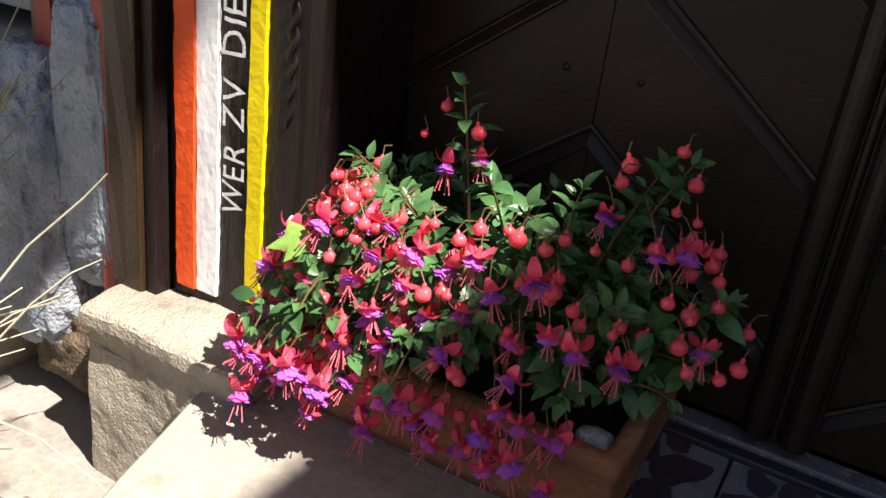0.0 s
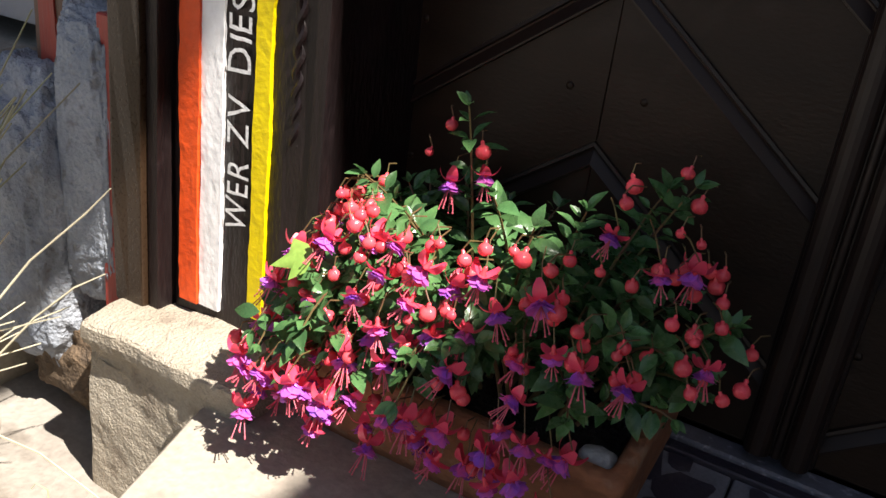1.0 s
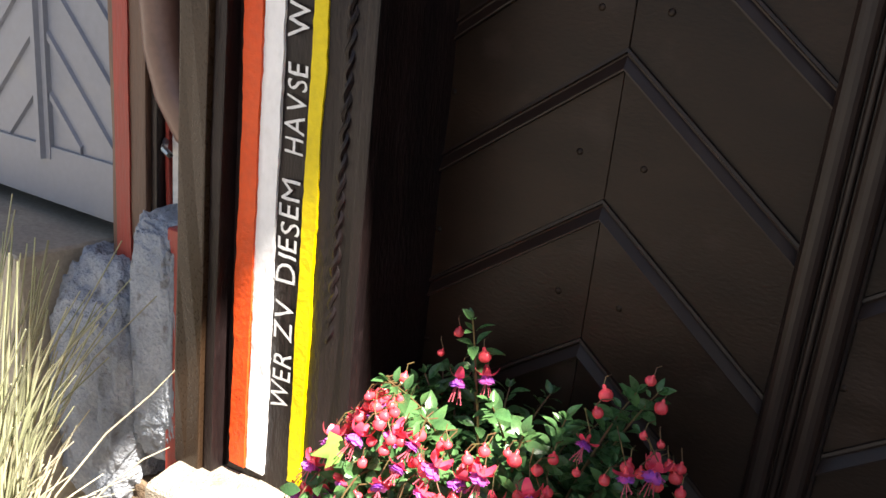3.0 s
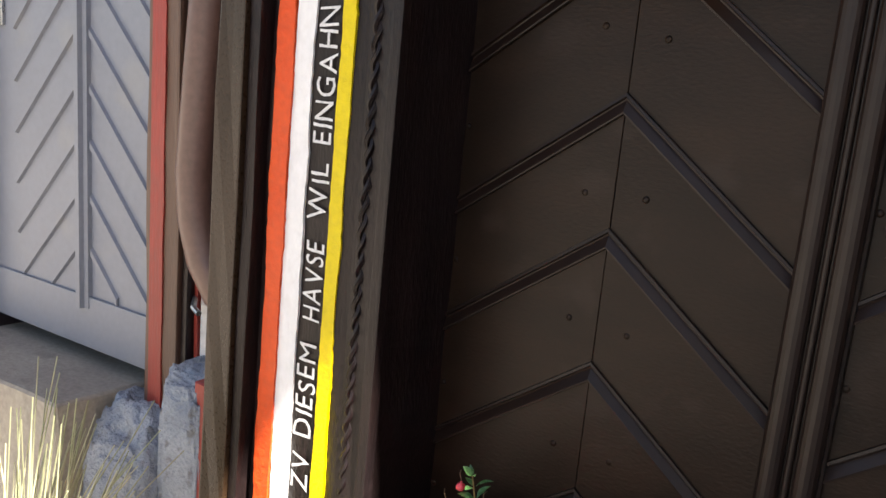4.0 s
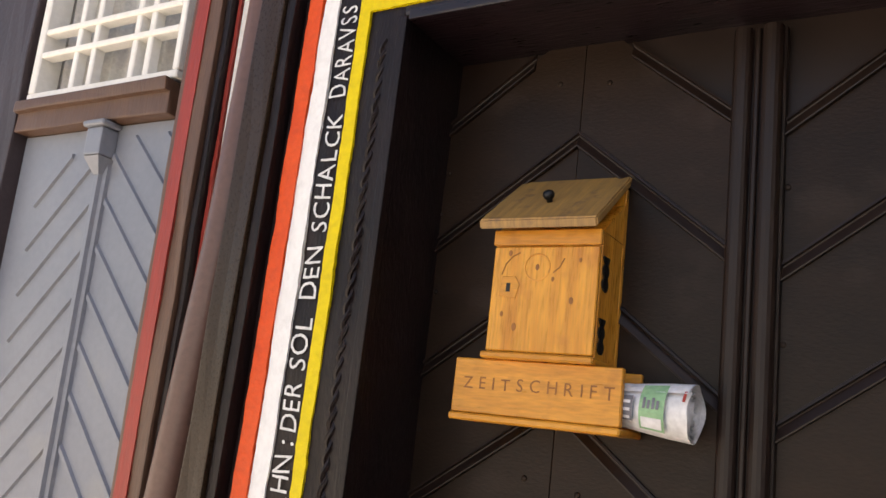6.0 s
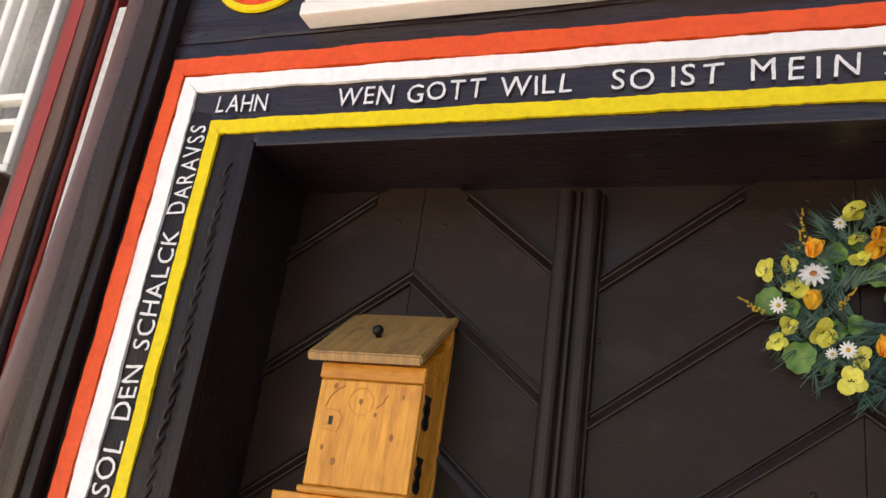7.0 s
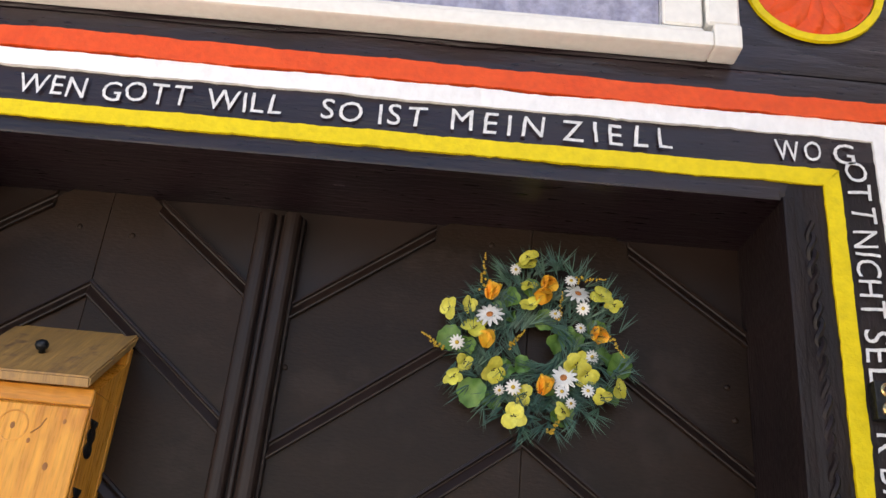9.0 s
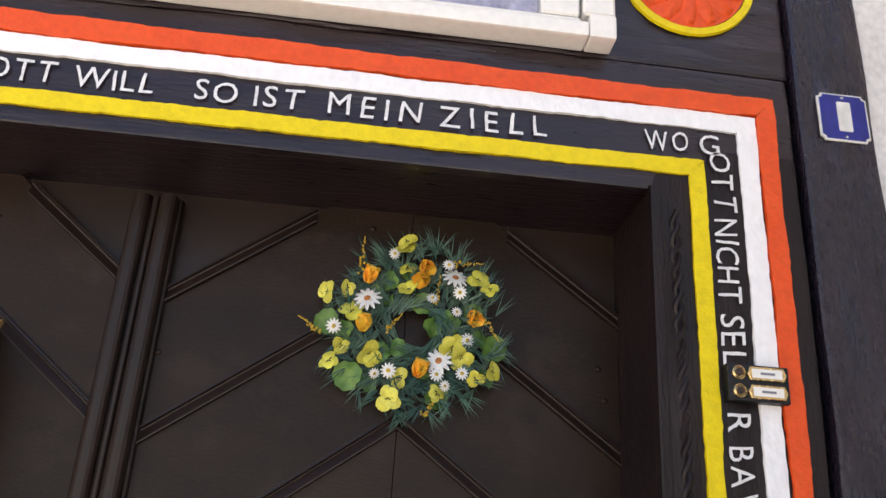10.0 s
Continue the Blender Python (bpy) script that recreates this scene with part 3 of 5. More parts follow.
def rosette(x, z, r):
    th = thing("fan_rosette", (x, 0, z), "carved orange fan rosette in a yellow ring on the beam", "rosette", "carved rosettes")
    bm = bmesh.new()
    n = 40
    rings = []
    for rr, y in ((r * 0.865, 0.002), (r * 0.875, -0.004), (r * 0.985, -0.004), (r, 0.002)):
        rings.append([bm.verts.new((x + (rr + 0.004 * noise.noise(Vector((k * 0.6, rr * 30, x)))) * math.cos(2 * math.pi * k / n), y, z + rr * math.sin(2 * math.pi * k / n))) for k in range(n)])
    for a, b in zip(rings, rings[1:]):
        for k in range(n):
            bm.faces.new((a[k], a[(k + 1) % n], b[(k + 1) % n], b[k]))
    part("ring", bm, M_yellow, th, "yellow painted ring")
    for k in range(7):
        a0 = -math.pi / 2 + (k - 3) * 0.42
        bm = bmesh.new()
        prof = []
        for i in range(9):
            f = i / 8
            rad = r * (0.16 + 0.66 * f)
            w = r * (0.03 + 0.15 * math.sin(math.pi * min(1, f * 0.85 + 0.06)))
            prof.append((rad, w))
        left, mid, right = [], [], []
        for rad, w in prof:
            cx, cz = x + rad * math.cos(a0), z + rad * math.sin(a0)
            tx, tz = -math.sin(a0), math.cos(a0)
            left.append(bm.verts.new((cx - tx * w, 0.004, cz - tz * w)))
            mid.append(bm.verts.new((cx, -0.016, cz)))
            right.append(bm.verts.new((cx + tx * w, 0.004, cz + tz * w)))
        for i in range(8):
            bm.faces.new((left[i], left[i + 1], mid[i + 1], mid[i]))
            bm.faces.new((mid[i], mid[i + 1], right[i + 1], right[i]))
        bm.faces.new((left[-1], right[-1], mid[-1]))
        part("petal", bm, M_orange, th, smooth=True)
    bm = lathe(bmesh.new(), [(r * 0.85, 0), (r * 0.86, 0.006), (0.01, 0.0065)], Matrix.Translation((x, 0.004, z)) @ Matrix.Rotation(math.pi / 2, 4, "X"), 40)
    part("field", bm, M_orange, th)


def window_front():
    x0, x1, zb = 0.188, 1.584, 2.484
    w = thing("window_1", (0.886, -0.02, zb), "white painted wooden window with a lace curtain behind", "window", kind="structure")
    part("window_sill", B(x0, x1 - 0.052, -0.052, 0.0, zb, zb + 0.032, bevel=0.006, seg=2), M_pane_white, w)
    part("sill_end", B(x1 - 0.051, x1, -0.053, 0.0, zb - 0.001, zb + 0.050, bevel=0.006, seg=2), M_pane_white, w)
    part("window_frame", B(x0, x0 + 0.06, -0.046, 0.0, zb + 0.034, 3.5, bevel=0.005), M_pane_white, w)
    part("window_frame", B(x1 - 0.062, x1, -0.048, 0.0, zb + 0.052, 3.5, bevel=0.005), M_pane_white, w)
    part("window_frame", B(x0 + 0.062, x1 - 0.064, -0.030, 0.0, 3.46, 3.52, bevel=0.005), M_pane_white, w)
    part("casement", B(x0 + 0.064, x1 - 0.066, -0.044, -0.002, zb + 0.034, zb + 0.046, bevel=0.004), M_pane_white, w)
    part("casement", B(x1 - 0.142, x1 - 0.068, -0.044, -0.002, zb + 0.048, 3.455, bevel=0.004), M_pane_white, w)
    part("casement", B(x0 + 0.064, x0 + 0.10, -0.044, -0.002, zb + 0.048, 3.455, bevel=0.004), M_pane_white, w)
    g = part("pane", B(x0 + 0.10, x1 - 0.143, -0.036, -0.033, zb + 0.046, 3.45), M_glass, w, "clear window pane")
    g.visible_shadow = False
    bm = bmesh.new()
    n = 160
    rows = []
    for i in range(n + 1):
        x = x0 + 0.10 + (x1 - 0.243 - x0) * i / n
        y = -0.018 + 0.0045 * math.sin(i * 0.55) + 0.002 * noise.noise(Vector((i * 0.3, 0, 0)))
        rows.append([bm.verts.new((x, y, zb + 0.046)), bm.verts.new((x, y * 1.02, 3.45))])
    for a, b in zip(rows, rows[1:]):
        bm.faces.new((a[0], b[0], b[1], a[1]))
    solo("lace_curtain", bm, M_lace, "pale violet lace curtain behind the window", "curtain", smooth=True)


# ---- the double door ----
DY = 0.226
ZB, ZTOP = 0.195, 2.216


def moulding(bm, xa, za, xb, zb_, y=DY, s=1.0):
    prof = ((-0.017, 0.002), (-0.015, -0.007), (-0.008, -0.008), (-0.005, -0.001), (-0.001, 0.0), (0.022, -0.0115), (0.026, -0.011), (0.028, 0.002))
    a = [bm.verts.new((xa, y + d * s, za - o * s)) for o, d in prof]
    b = [bm.verts.new((xb, y + d * s, zb_ - o * s)) for o, d in prof]
    for i in range(len(prof) - 1):
        bm.faces.new((a[i], a[i + 1], b[i + 1], b[i]))
    bm.faces.new(a)
    bm.faces.new(b[::-1])


def chevron_leaf(door, x0, x1, xc, tops, slope, label):
    leaf = part("door_leaf", B(x0, x1, DY + 0.014, DY + 0.06, ZB - 0.01, ZTOP + 0.02), M_mould, door, label)
    n = len(tops)
    for i in range(n):
        zt = tops[i]
        zn = tops[i + 1] if i + 1 < n else tops[i] - 0.25
        for xe in (x0, x1):
            d = slope[xe > xc] * abs(xc - xe)
            g = 0.0004 if xe > xc else -0.0004
            pts = [(xc + g, zt), (xe, zt - d), (xe, zn - d + 0.003), (xc + g, zn + 0.003)]
            if xe > xc:
                pts = pts[::-1]
            pts = clip(clip(pts, 1, ZTOP, True), 1, ZB, False)
            if len(pts) > 2:
                part("board", prism(bmesh.new(), pts, DY + random.uniform(-0.001, 0.001), DY + 0.02, 0.0012), M_door, leaf)
            # moulding along the top edge of the board
            xs, zs, xf, zf = xc, zt, xe, zt - d
            if zs > ZTOP - 0.02:
                f = (zs - ZTOP + 0.02) / (zs - zf) if zs > zf else 0
                if f >= 1:
                    continue
                xs, zs = xs + (xf - xs) * f, ZTOP - 0.02
            if zf < ZB + 0.02:
                f = (zs - ZB - 0.02) / (zs - zf)
                if f <= 0:
                    continue
                xf, zf = xs + (xf - xs) * f, ZB + 0.02
            bm = bmesh.new()
            moulding(bm, xs, zs, xf, zf, s=0.82)
            part("moulding", bm, M_mould, leaf)
            # nail heads
            for q, up in ((0.16, -0.11), (0.90, -0.12), (0.93, -0.19)):
                x, z = xc + (xe - xc) * q, zt - d * q + up + random.uniform(-0.012, 0.012)
                if ZB + 0.02 < z < ZTOP - 0.02:
                    bm = lathe(bmesh.new(), [(0.0062, 0), (0.0056, 0.0010), (0.003, 0.0020), (0.0006, 0.0023)], Matrix.Translation((x, DY, z)) @ Matrix.Rotation(math.pi / 2, 4, "X"), 8)
                    part("nail_head", bm, M_door, leaf, smooth=True)
    return leaf


def front_door():
    d = thing("door_1", (0.87, DY, ZB), "closed brown-painted double door with chevron boards and mouldings", "door", kind="structure")
    chevron_leaf(d, 0.086, 0.755, 0.413, [2.275, 2.016, 1.753, 1.49, 1.231, 1.008, 0.775, 0.54, 0.31], (0.71, 0.795), "brown chevron-boarded door leaf")
    chevron_leaf(d, 0.757, 1.662, 1.248, [2.335, 2.075, 1.808, 1.548, 1.296, 1.05, 0.81, 0.57, 0.33], (0.735, 0.735), "brown chevron-boarded door leaf with a knob")
    prof = [(0.706, 0.0), (0.708, -0.012)]
    for c, w, h in ((0.727, 0.017, 0.032), (0.752, 0.006, 0.022), (0.778, 0.018, 0.036)):
        prof += [(c - w * math.cos(math.pi * k / 8), -0.014 - (h - 0.014) * math.sin(math.pi * k / 8) ** 0.7) for k in range(9)]
    prof += [(0.800, -0.012), (0.802, 0.0)]
    bm = bmesh.new()
    a = [bm.verts.new((x, DY + y, ZB + 0.002)) for x, y in prof]
    b = [bm.verts.new((x, DY + y, 2.19)) for x, y in prof]
    for i in range(len(prof) - 1):
        bm.faces.new((a[i], a[i + 1], b[i + 1], b[i]))
    bm.faces.new(a)
    bm.faces.new(b)
    part("astragal", bm, M_mould, d, "ribbed brown cover strip between the leaves", smooth=False)
    # lock plate and knob on the leaf with the wreath
    half = [(0.0, 1.292), (0.010, 1.280), (0.014, 1.262), (0.024, 1.258), (0.018, 1.246), (0.027, 1.238), (0.022, 1.226), (0.020, 1.190), (0.022, 1.150),
            (0.023, 1.098), (0.030, 1.092), (0.028, 1.080), (0.018, 1.078), (0.017, 1.060), (0.023, 1.048), (0.014, 1.042), (0.008, 1.028), (0.0, 1.022)]
    lock = part("lock_plate", prism(bmesh.new(), [(0.846 + w, z) for w, z in half] + [(0.846 - w, z) for w, z in half[-2:0:-1]], DY - 0.015, DY + 0.004, 0.002), M_rust, d, "worn dark brass lock plate")
    part("keyhole_cover", prism(bmesh.new(), [(0.842, 1.122), (0.850, 1.122), (0.853, 1.113), (0.849, 1.106), (0.851, 1.088), (0.842, 1.088), (0.844, 1.106), (0.840, 1.113)], DY - 0.019, DY - 0.0145, 0.001), M_worn_brass, lock, "worn pale keyhole cover")
    part("worn_patch", prism(bmesh.new(), [(0.856, 1.138), (0.865, 1.146), (0.866, 1.100), (0.856, 1.092), (0.854, 1.110)], DY - 0.0162, DY - 0.0145, 0.0004), M_worn_brass, lock, "rubbed bare brass patch")
    bm = lathe(bmesh.new(), [(0.014, 0), (0.010, 0.007), (0.009, 0.016), (0.017, 0.022), (0.025, 0.031), (0.0272, 0.041), (0.024, 0.053), (0.014, 0.061), (0.003, 0.063)],
               Matrix(), 48)
    for v in bm.verts:
        if v.co.z > 0.02:
            k = 1 + 0.025 * math.cos(12 * math.atan2(v.co.y, v.co.x))
            v.co.x, v.co.y = v.co.x * k, v.co.y * k
    bmesh.ops.transform(bm, verts=bm.verts, matrix=Matrix.Translation((0.850, DY - 0.014, 1.214)) @ Matrix.Rotation(math.pi / 2, 4, "X"))
    part("door_knob", bm, M_copper, lock, "round fluted copper door knob", smooth=True)


# ---- the neighbouring house, which leans a little ----
def lean(bm, k=0.036):
    for v in bm.verts:
        v.co.x -= k * (v.co.z - 0.48)
    return bm


def neighbour():
    NY = 0.075
    n = thing("neighbour_house", (-0.8, 0.1, 0.5), "half-timbered neighbouring house front in brown, red and white", "house", kind="structure")
    part("step_wall", grid_block(-2.6, -0.60, -0.118, 0.35, -0.2, 0.50, worn(0.006), 0.08, 0.015), M_slab, n, "pale grey concrete step before the door")
    part("corner_post", lean(timber(-0.516, -0.418, 0.03, 0.25, 0.44, 4.2, "z", 0.15, 0.006), 0.023), M_brown, n, "brown painted timber post with a red stripe")
    part("red_stripe", lean(wobble_strip(bmesh.new(), -0.498, -0.457, 0.46, 4.1, "z", 0.026, 0.034, 0.0012), 0.023), M_red, n)
    part("rough_post", lean(timber(-0.416, -0.398, 0.040, 0.25, 0.3, 4.2, "z", 0.03, 0.006), 0.022), M_timber, n)
    part("red_edge", lean(wobble_strip(bmesh.new(), -0.396, -0.386, 0.1, 2.72, "z", 0.060, 0.12, 0.002, 4), 0.022), M_red, n)
    part("infill", lean(B(-0.383, -0.28, 0.066, 0.25, 0.25, 2.66), 0.022), M_plaster, n, "white plaster infill")
    part("infill_frame", B(-0.50, -0.16, 0.072, 0.24, 2.70, 4.2), M_timber, n)
    part("wall", lean(B(-3.2, -1.30, 0.05, 0.30, 0.45, 5.0)), M_dark_plinth, n, "dark painted timber wall")
    part("wall_behind", B(-3.2, -0.30, 0.30, 0.36, -0.2, 5.0), M_dark_plinth, n)
    part("frame_post", lean(timber(-1.30, -1.167, 0.03, 0.28, 0.45, 4.2, "z", 0.2, 0.006)), M_dark_plinth, n)
    part("transom", lean(timber(-1.166, -0.538, 0.035, 0.25, 2.095, 2.185, "x", 0.1, 0.006)), M_brown, n, "brown moulded transom")
    part("transom_lip", lean(timber(-1.166, -0.538, 0.018, 0.06, 2.15, 2.186, "x", 0.1, 0.008)), M_brown, n)
    # pale grey door with slanting ribs
    d = thing("door_2", (-0.85, NY, 0.53), "pale grey boarded door with slanting ribs and a steel handle", "door", kind="structure")
    x0, x1, xm, z0, z1 = -1.165, -0.534, -0.787, 0.545, 2.094
    leaf = part("door_leaf", lean(B(x0, x1, NY, NY + 0.05, z0, z1, bevel=0.003)), M_grey_door, d)
    part("bottom_rail", lean(B(x0 + 0.001, x1 - 0.001, NY - 0.008, NY + 0.001, z0, 0.668, bevel=0.004, seg=2)), M_grey_door, leaf)
    prof = [(-0.024, 0.0), (-0.022, -0.012), (-0.010, -0.014), (-0.006, -0.022), (0.008, -0.022), (0.012, -0.012), (0.024, -0.010), (0.026, 0.0)]
    bm = bmesh.new()
    a = [bm.verts.new((xm + x, NY + y, 0.640)) for x, y in prof]
    b = [bm.verts.new((xm + x, NY + y, 1.985)) for x, y in prof]
    for i in range(len(prof) - 1):
        bm.faces.new((a[i], a[i + 1], b[i + 1], b[i]))
    bm.faces.new(a)
    part("middle_rib", lean(bm), M_grey_door, leaf)
    cap = part("rib_capital", lean(B(xm - 0.032, xm + 0.032, NY - 0.050, NY, 2.0, 2.075, bevel=0.006, seg=2)), M_grey_door, leaf, "carved block on the middle rib")
    part("capital_top", lean(B(xm - 0.042, xm + 0.042, NY - 0.060, NY, 2.077, 2.093, bevel=0.004)), M_grey_door, cap)
    bm = bmesh.new()
    q = [(xm - 0.030, NY - 0.048), (xm + 0.030, NY - 0.048), (xm + 0.030, NY), (xm - 0.030, NY)]
    top = [bm.verts.new((x, y, 1.998)) for x, y in q]
    tip = [bm.verts.new((xm + (x - xm) * 0.35, NY + (y - NY) * 0.5, 1.955)) for x, y in q]
    for i in range(4):
        bm.faces.new((top[i], top[(i + 1) % 4], tip[(i + 1) % 4], tip[i]))
    bm.faces.new(top)
    bm.faces.new(tip)
    part("capital_foot", lean(bm), M_grey_door, cap)

    def rib(xa, za, xb, zb_, w, t):
        bm = bmesh.new()
        rows = []
        for x, z in ((xa, za), (xb, zb_)):
            rows.append([bm.verts.new((x, NY + y, z + o)) for o, y in ((-w, 0.001), (-w * 0.55, -t), (w * 0.55, -t), (w, 0.001))])
        for i in range(3):
            bm.faces.new((rows[0][i], rows[0][i + 1], rows[1][i + 1], rows[1][i]))
        for r in rows:
            bm.faces.new(r)
        return lean(bm)
    for k in range(-5, 9):
        z = 1.268 + 0.1235 * k
        for xa, xb, drop, w, t, lim in ((xm - 0.028, xm - 0.268, 0.245, 0.0085, 0.008, 2.02), (xm + 0.028, x1 - 0.004, 0.228, 0.014, 0.007, 2.05)):
            za, zb_ = z, z - drop
            if zb_ < 0.675:
                f = (za - 0.675) / drop
                xb, zb_ = xa + (xb - xa) * f, 0.675
            if za > lim:
                f = (za - lim) / (za - zb_)
                xa, za = xa + (xb - xa) * f, lim
            if za > zb_ + 0.02:
                part("rib", rib(xa, za, xb, zb_, w, t), M_grey_door, leaf)
    hp = part("handle_plate", lean(B(-1.134, -1.100, NY - 0.008, NY, 1.27, 1.47, bevel=0.003, seg=2)), M_steel, leaf, "steel handle plate")
    bm = bmesh.new()
    tube(bm, [(-1.117, NY - 0.004, 1.425), (-1.117, NY - 0.045, 1.425), (-1.13, NY - 0.055, 1.425), (-1.23, NY - 0.055, 1.42)], [0.009, 0.009, 0.010, 0.009], 10)
    part("handle", lean(bm), M_steel, hp, "steel lever handle", smooth=True)
    # small label plate on the dark frame
    bm = lean(B(-1.240, -1.175, 0.022, 0.030, 1.70, 1.725, bevel=0.002))
    solo("name_strip", bm, M_pane_white, "small white name strip on the dark door frame", "sign")
    # transom window
    w = thing("window_2", (-0.85, 0.09, 2.19), "white barred window above the grey door with a curtain", "window", kind="structure")
    wz0, wz1 = 2.19, 2.85
    part("window_frame", lean(B(-1.149, -0.530, 0.040, 0.11, wz0, wz0 + 0.022, bevel=0.003)), M_pane_white, w)
    part("window_frame", lean(B(-1.149, -0.530, 0.040, 0.11, wz1 - 0.03, wz1, bevel=0.003)), M_pane_white, w)
    for xa, xb in ((-1.149, -1.119), (-0.551, -0.530)):
        part("window_frame", lean(B(xa, xb, 0.041, 0.11, wz0 + 0.023, wz1 - 0.031, bevel=0.003)), M_pane_white, w)
    for x in (-0.968, -0.893, -0.722, -0.663):
        part("glazing_bar", lean(B(x - 0.0105, x + 0.0105, 0.048, 0.08, wz0 + 0.023, wz1 - 0.031, bevel=0.003)), M_pane_white, w)
    for z in (2.330, 2.402):
        part("glazing_bar", lean(B(-1.118, -0.552, 0.042, 0.08, z - 0.009, z + 0.009, bevel=0.003)), M_pane_white, w)
    g = part("pane", lean(B(-1.118, -0.552, 0.083, 0.086, wz0 + 0.02, wz1 - 0.03)), M_glass, w)
    g.visible_shadow = False
    bm = bmesh.new()
    rows = []
    for i in range(91):
        x = -1.16 + 0.63 * i / 90
        y = 0.125 + 0.012 * math.sin(i * 0.62) + 0.008 * noise.noise(Vector((i * 0.2, 3, 0)))
        rows.append((bm.verts.new((x, y, wz0)), bm.verts.new((x, y, wz1))))
    for a, b in zip(rows, rows[1:]):
        bm.faces.new((a[0], b[0], b[1], a[1]))
    solo("net_curtain", lean(bm), M_curtain, "pale pleated curtain behind the barred window", "curtain", smooth=True)


def rubble():
    bm = bmesh.new()
    rocky(bm, (-0.500, 0.05, 0.215), (0.142, 0.125, 0.285), 3.0, 0.13, 6, 0.72)
    solo("boulder", bm, M_lime, "whitewashed rough boulder at the foot of the red post", "rock", smooth=True)
    bm = bmesh.new()
    rocky(bm, (-0.325, 0.04, 0.385), (0.072, 0.08, 0.245), 8.0, 0.07, 6, 0.42)
    solo("upright_stone", bm, M_lime, "upright whitewashed stone between the posts", "rock", smooth=True)
    bm = bmesh.new()
    rocky(bm, (-0.43, 0.07, -0.04), (0.15, 0.10, 0.105), 5.0, 0.2, 5, 0.75)
    solo("foot_stone", bm, M_brownstone, "brown rough stone in the gap below the boulder", "rock", smooth=True)
    solo("red_lath", B(-0.290, -0.254, -0.030, 0.02, 0.02, 0.62, bevel=0.003), M_red, "oxide red painted lath behind the cover board", "lath")


def drainpipe():
    d = thing("drainpipe", (-0.33, -0.02, 0.7), "brown plastic downpipe between the two houses", "drainpipe")
    pts = [(-0.296, 0.018, 4.6), (-0.296, 0.018, 2.2), (-0.300, 0.010, 1.75), (-0.322, -0.003, 1.25), (-0.335, -0.005, 1.02), (-0.325, -0.004, 0.93), (-0.300, 0.0, 0.855), (-0.262, 0.005, 0.80), (-0.225, 0.03, 0.765)]
    part("pipe", tube(bmesh.new(), pts, 0.040, 24), M_pipe, d, smooth=True)
    bm = bmesh.new()
    tube(bm, [(-0.342, 0.02, 0.735), (-0.37, 0.03, 0.74), (-0.41, 0.07, 0.75)], 0.006, 8)
    part("pipe_clip", bm, M_steel, d)


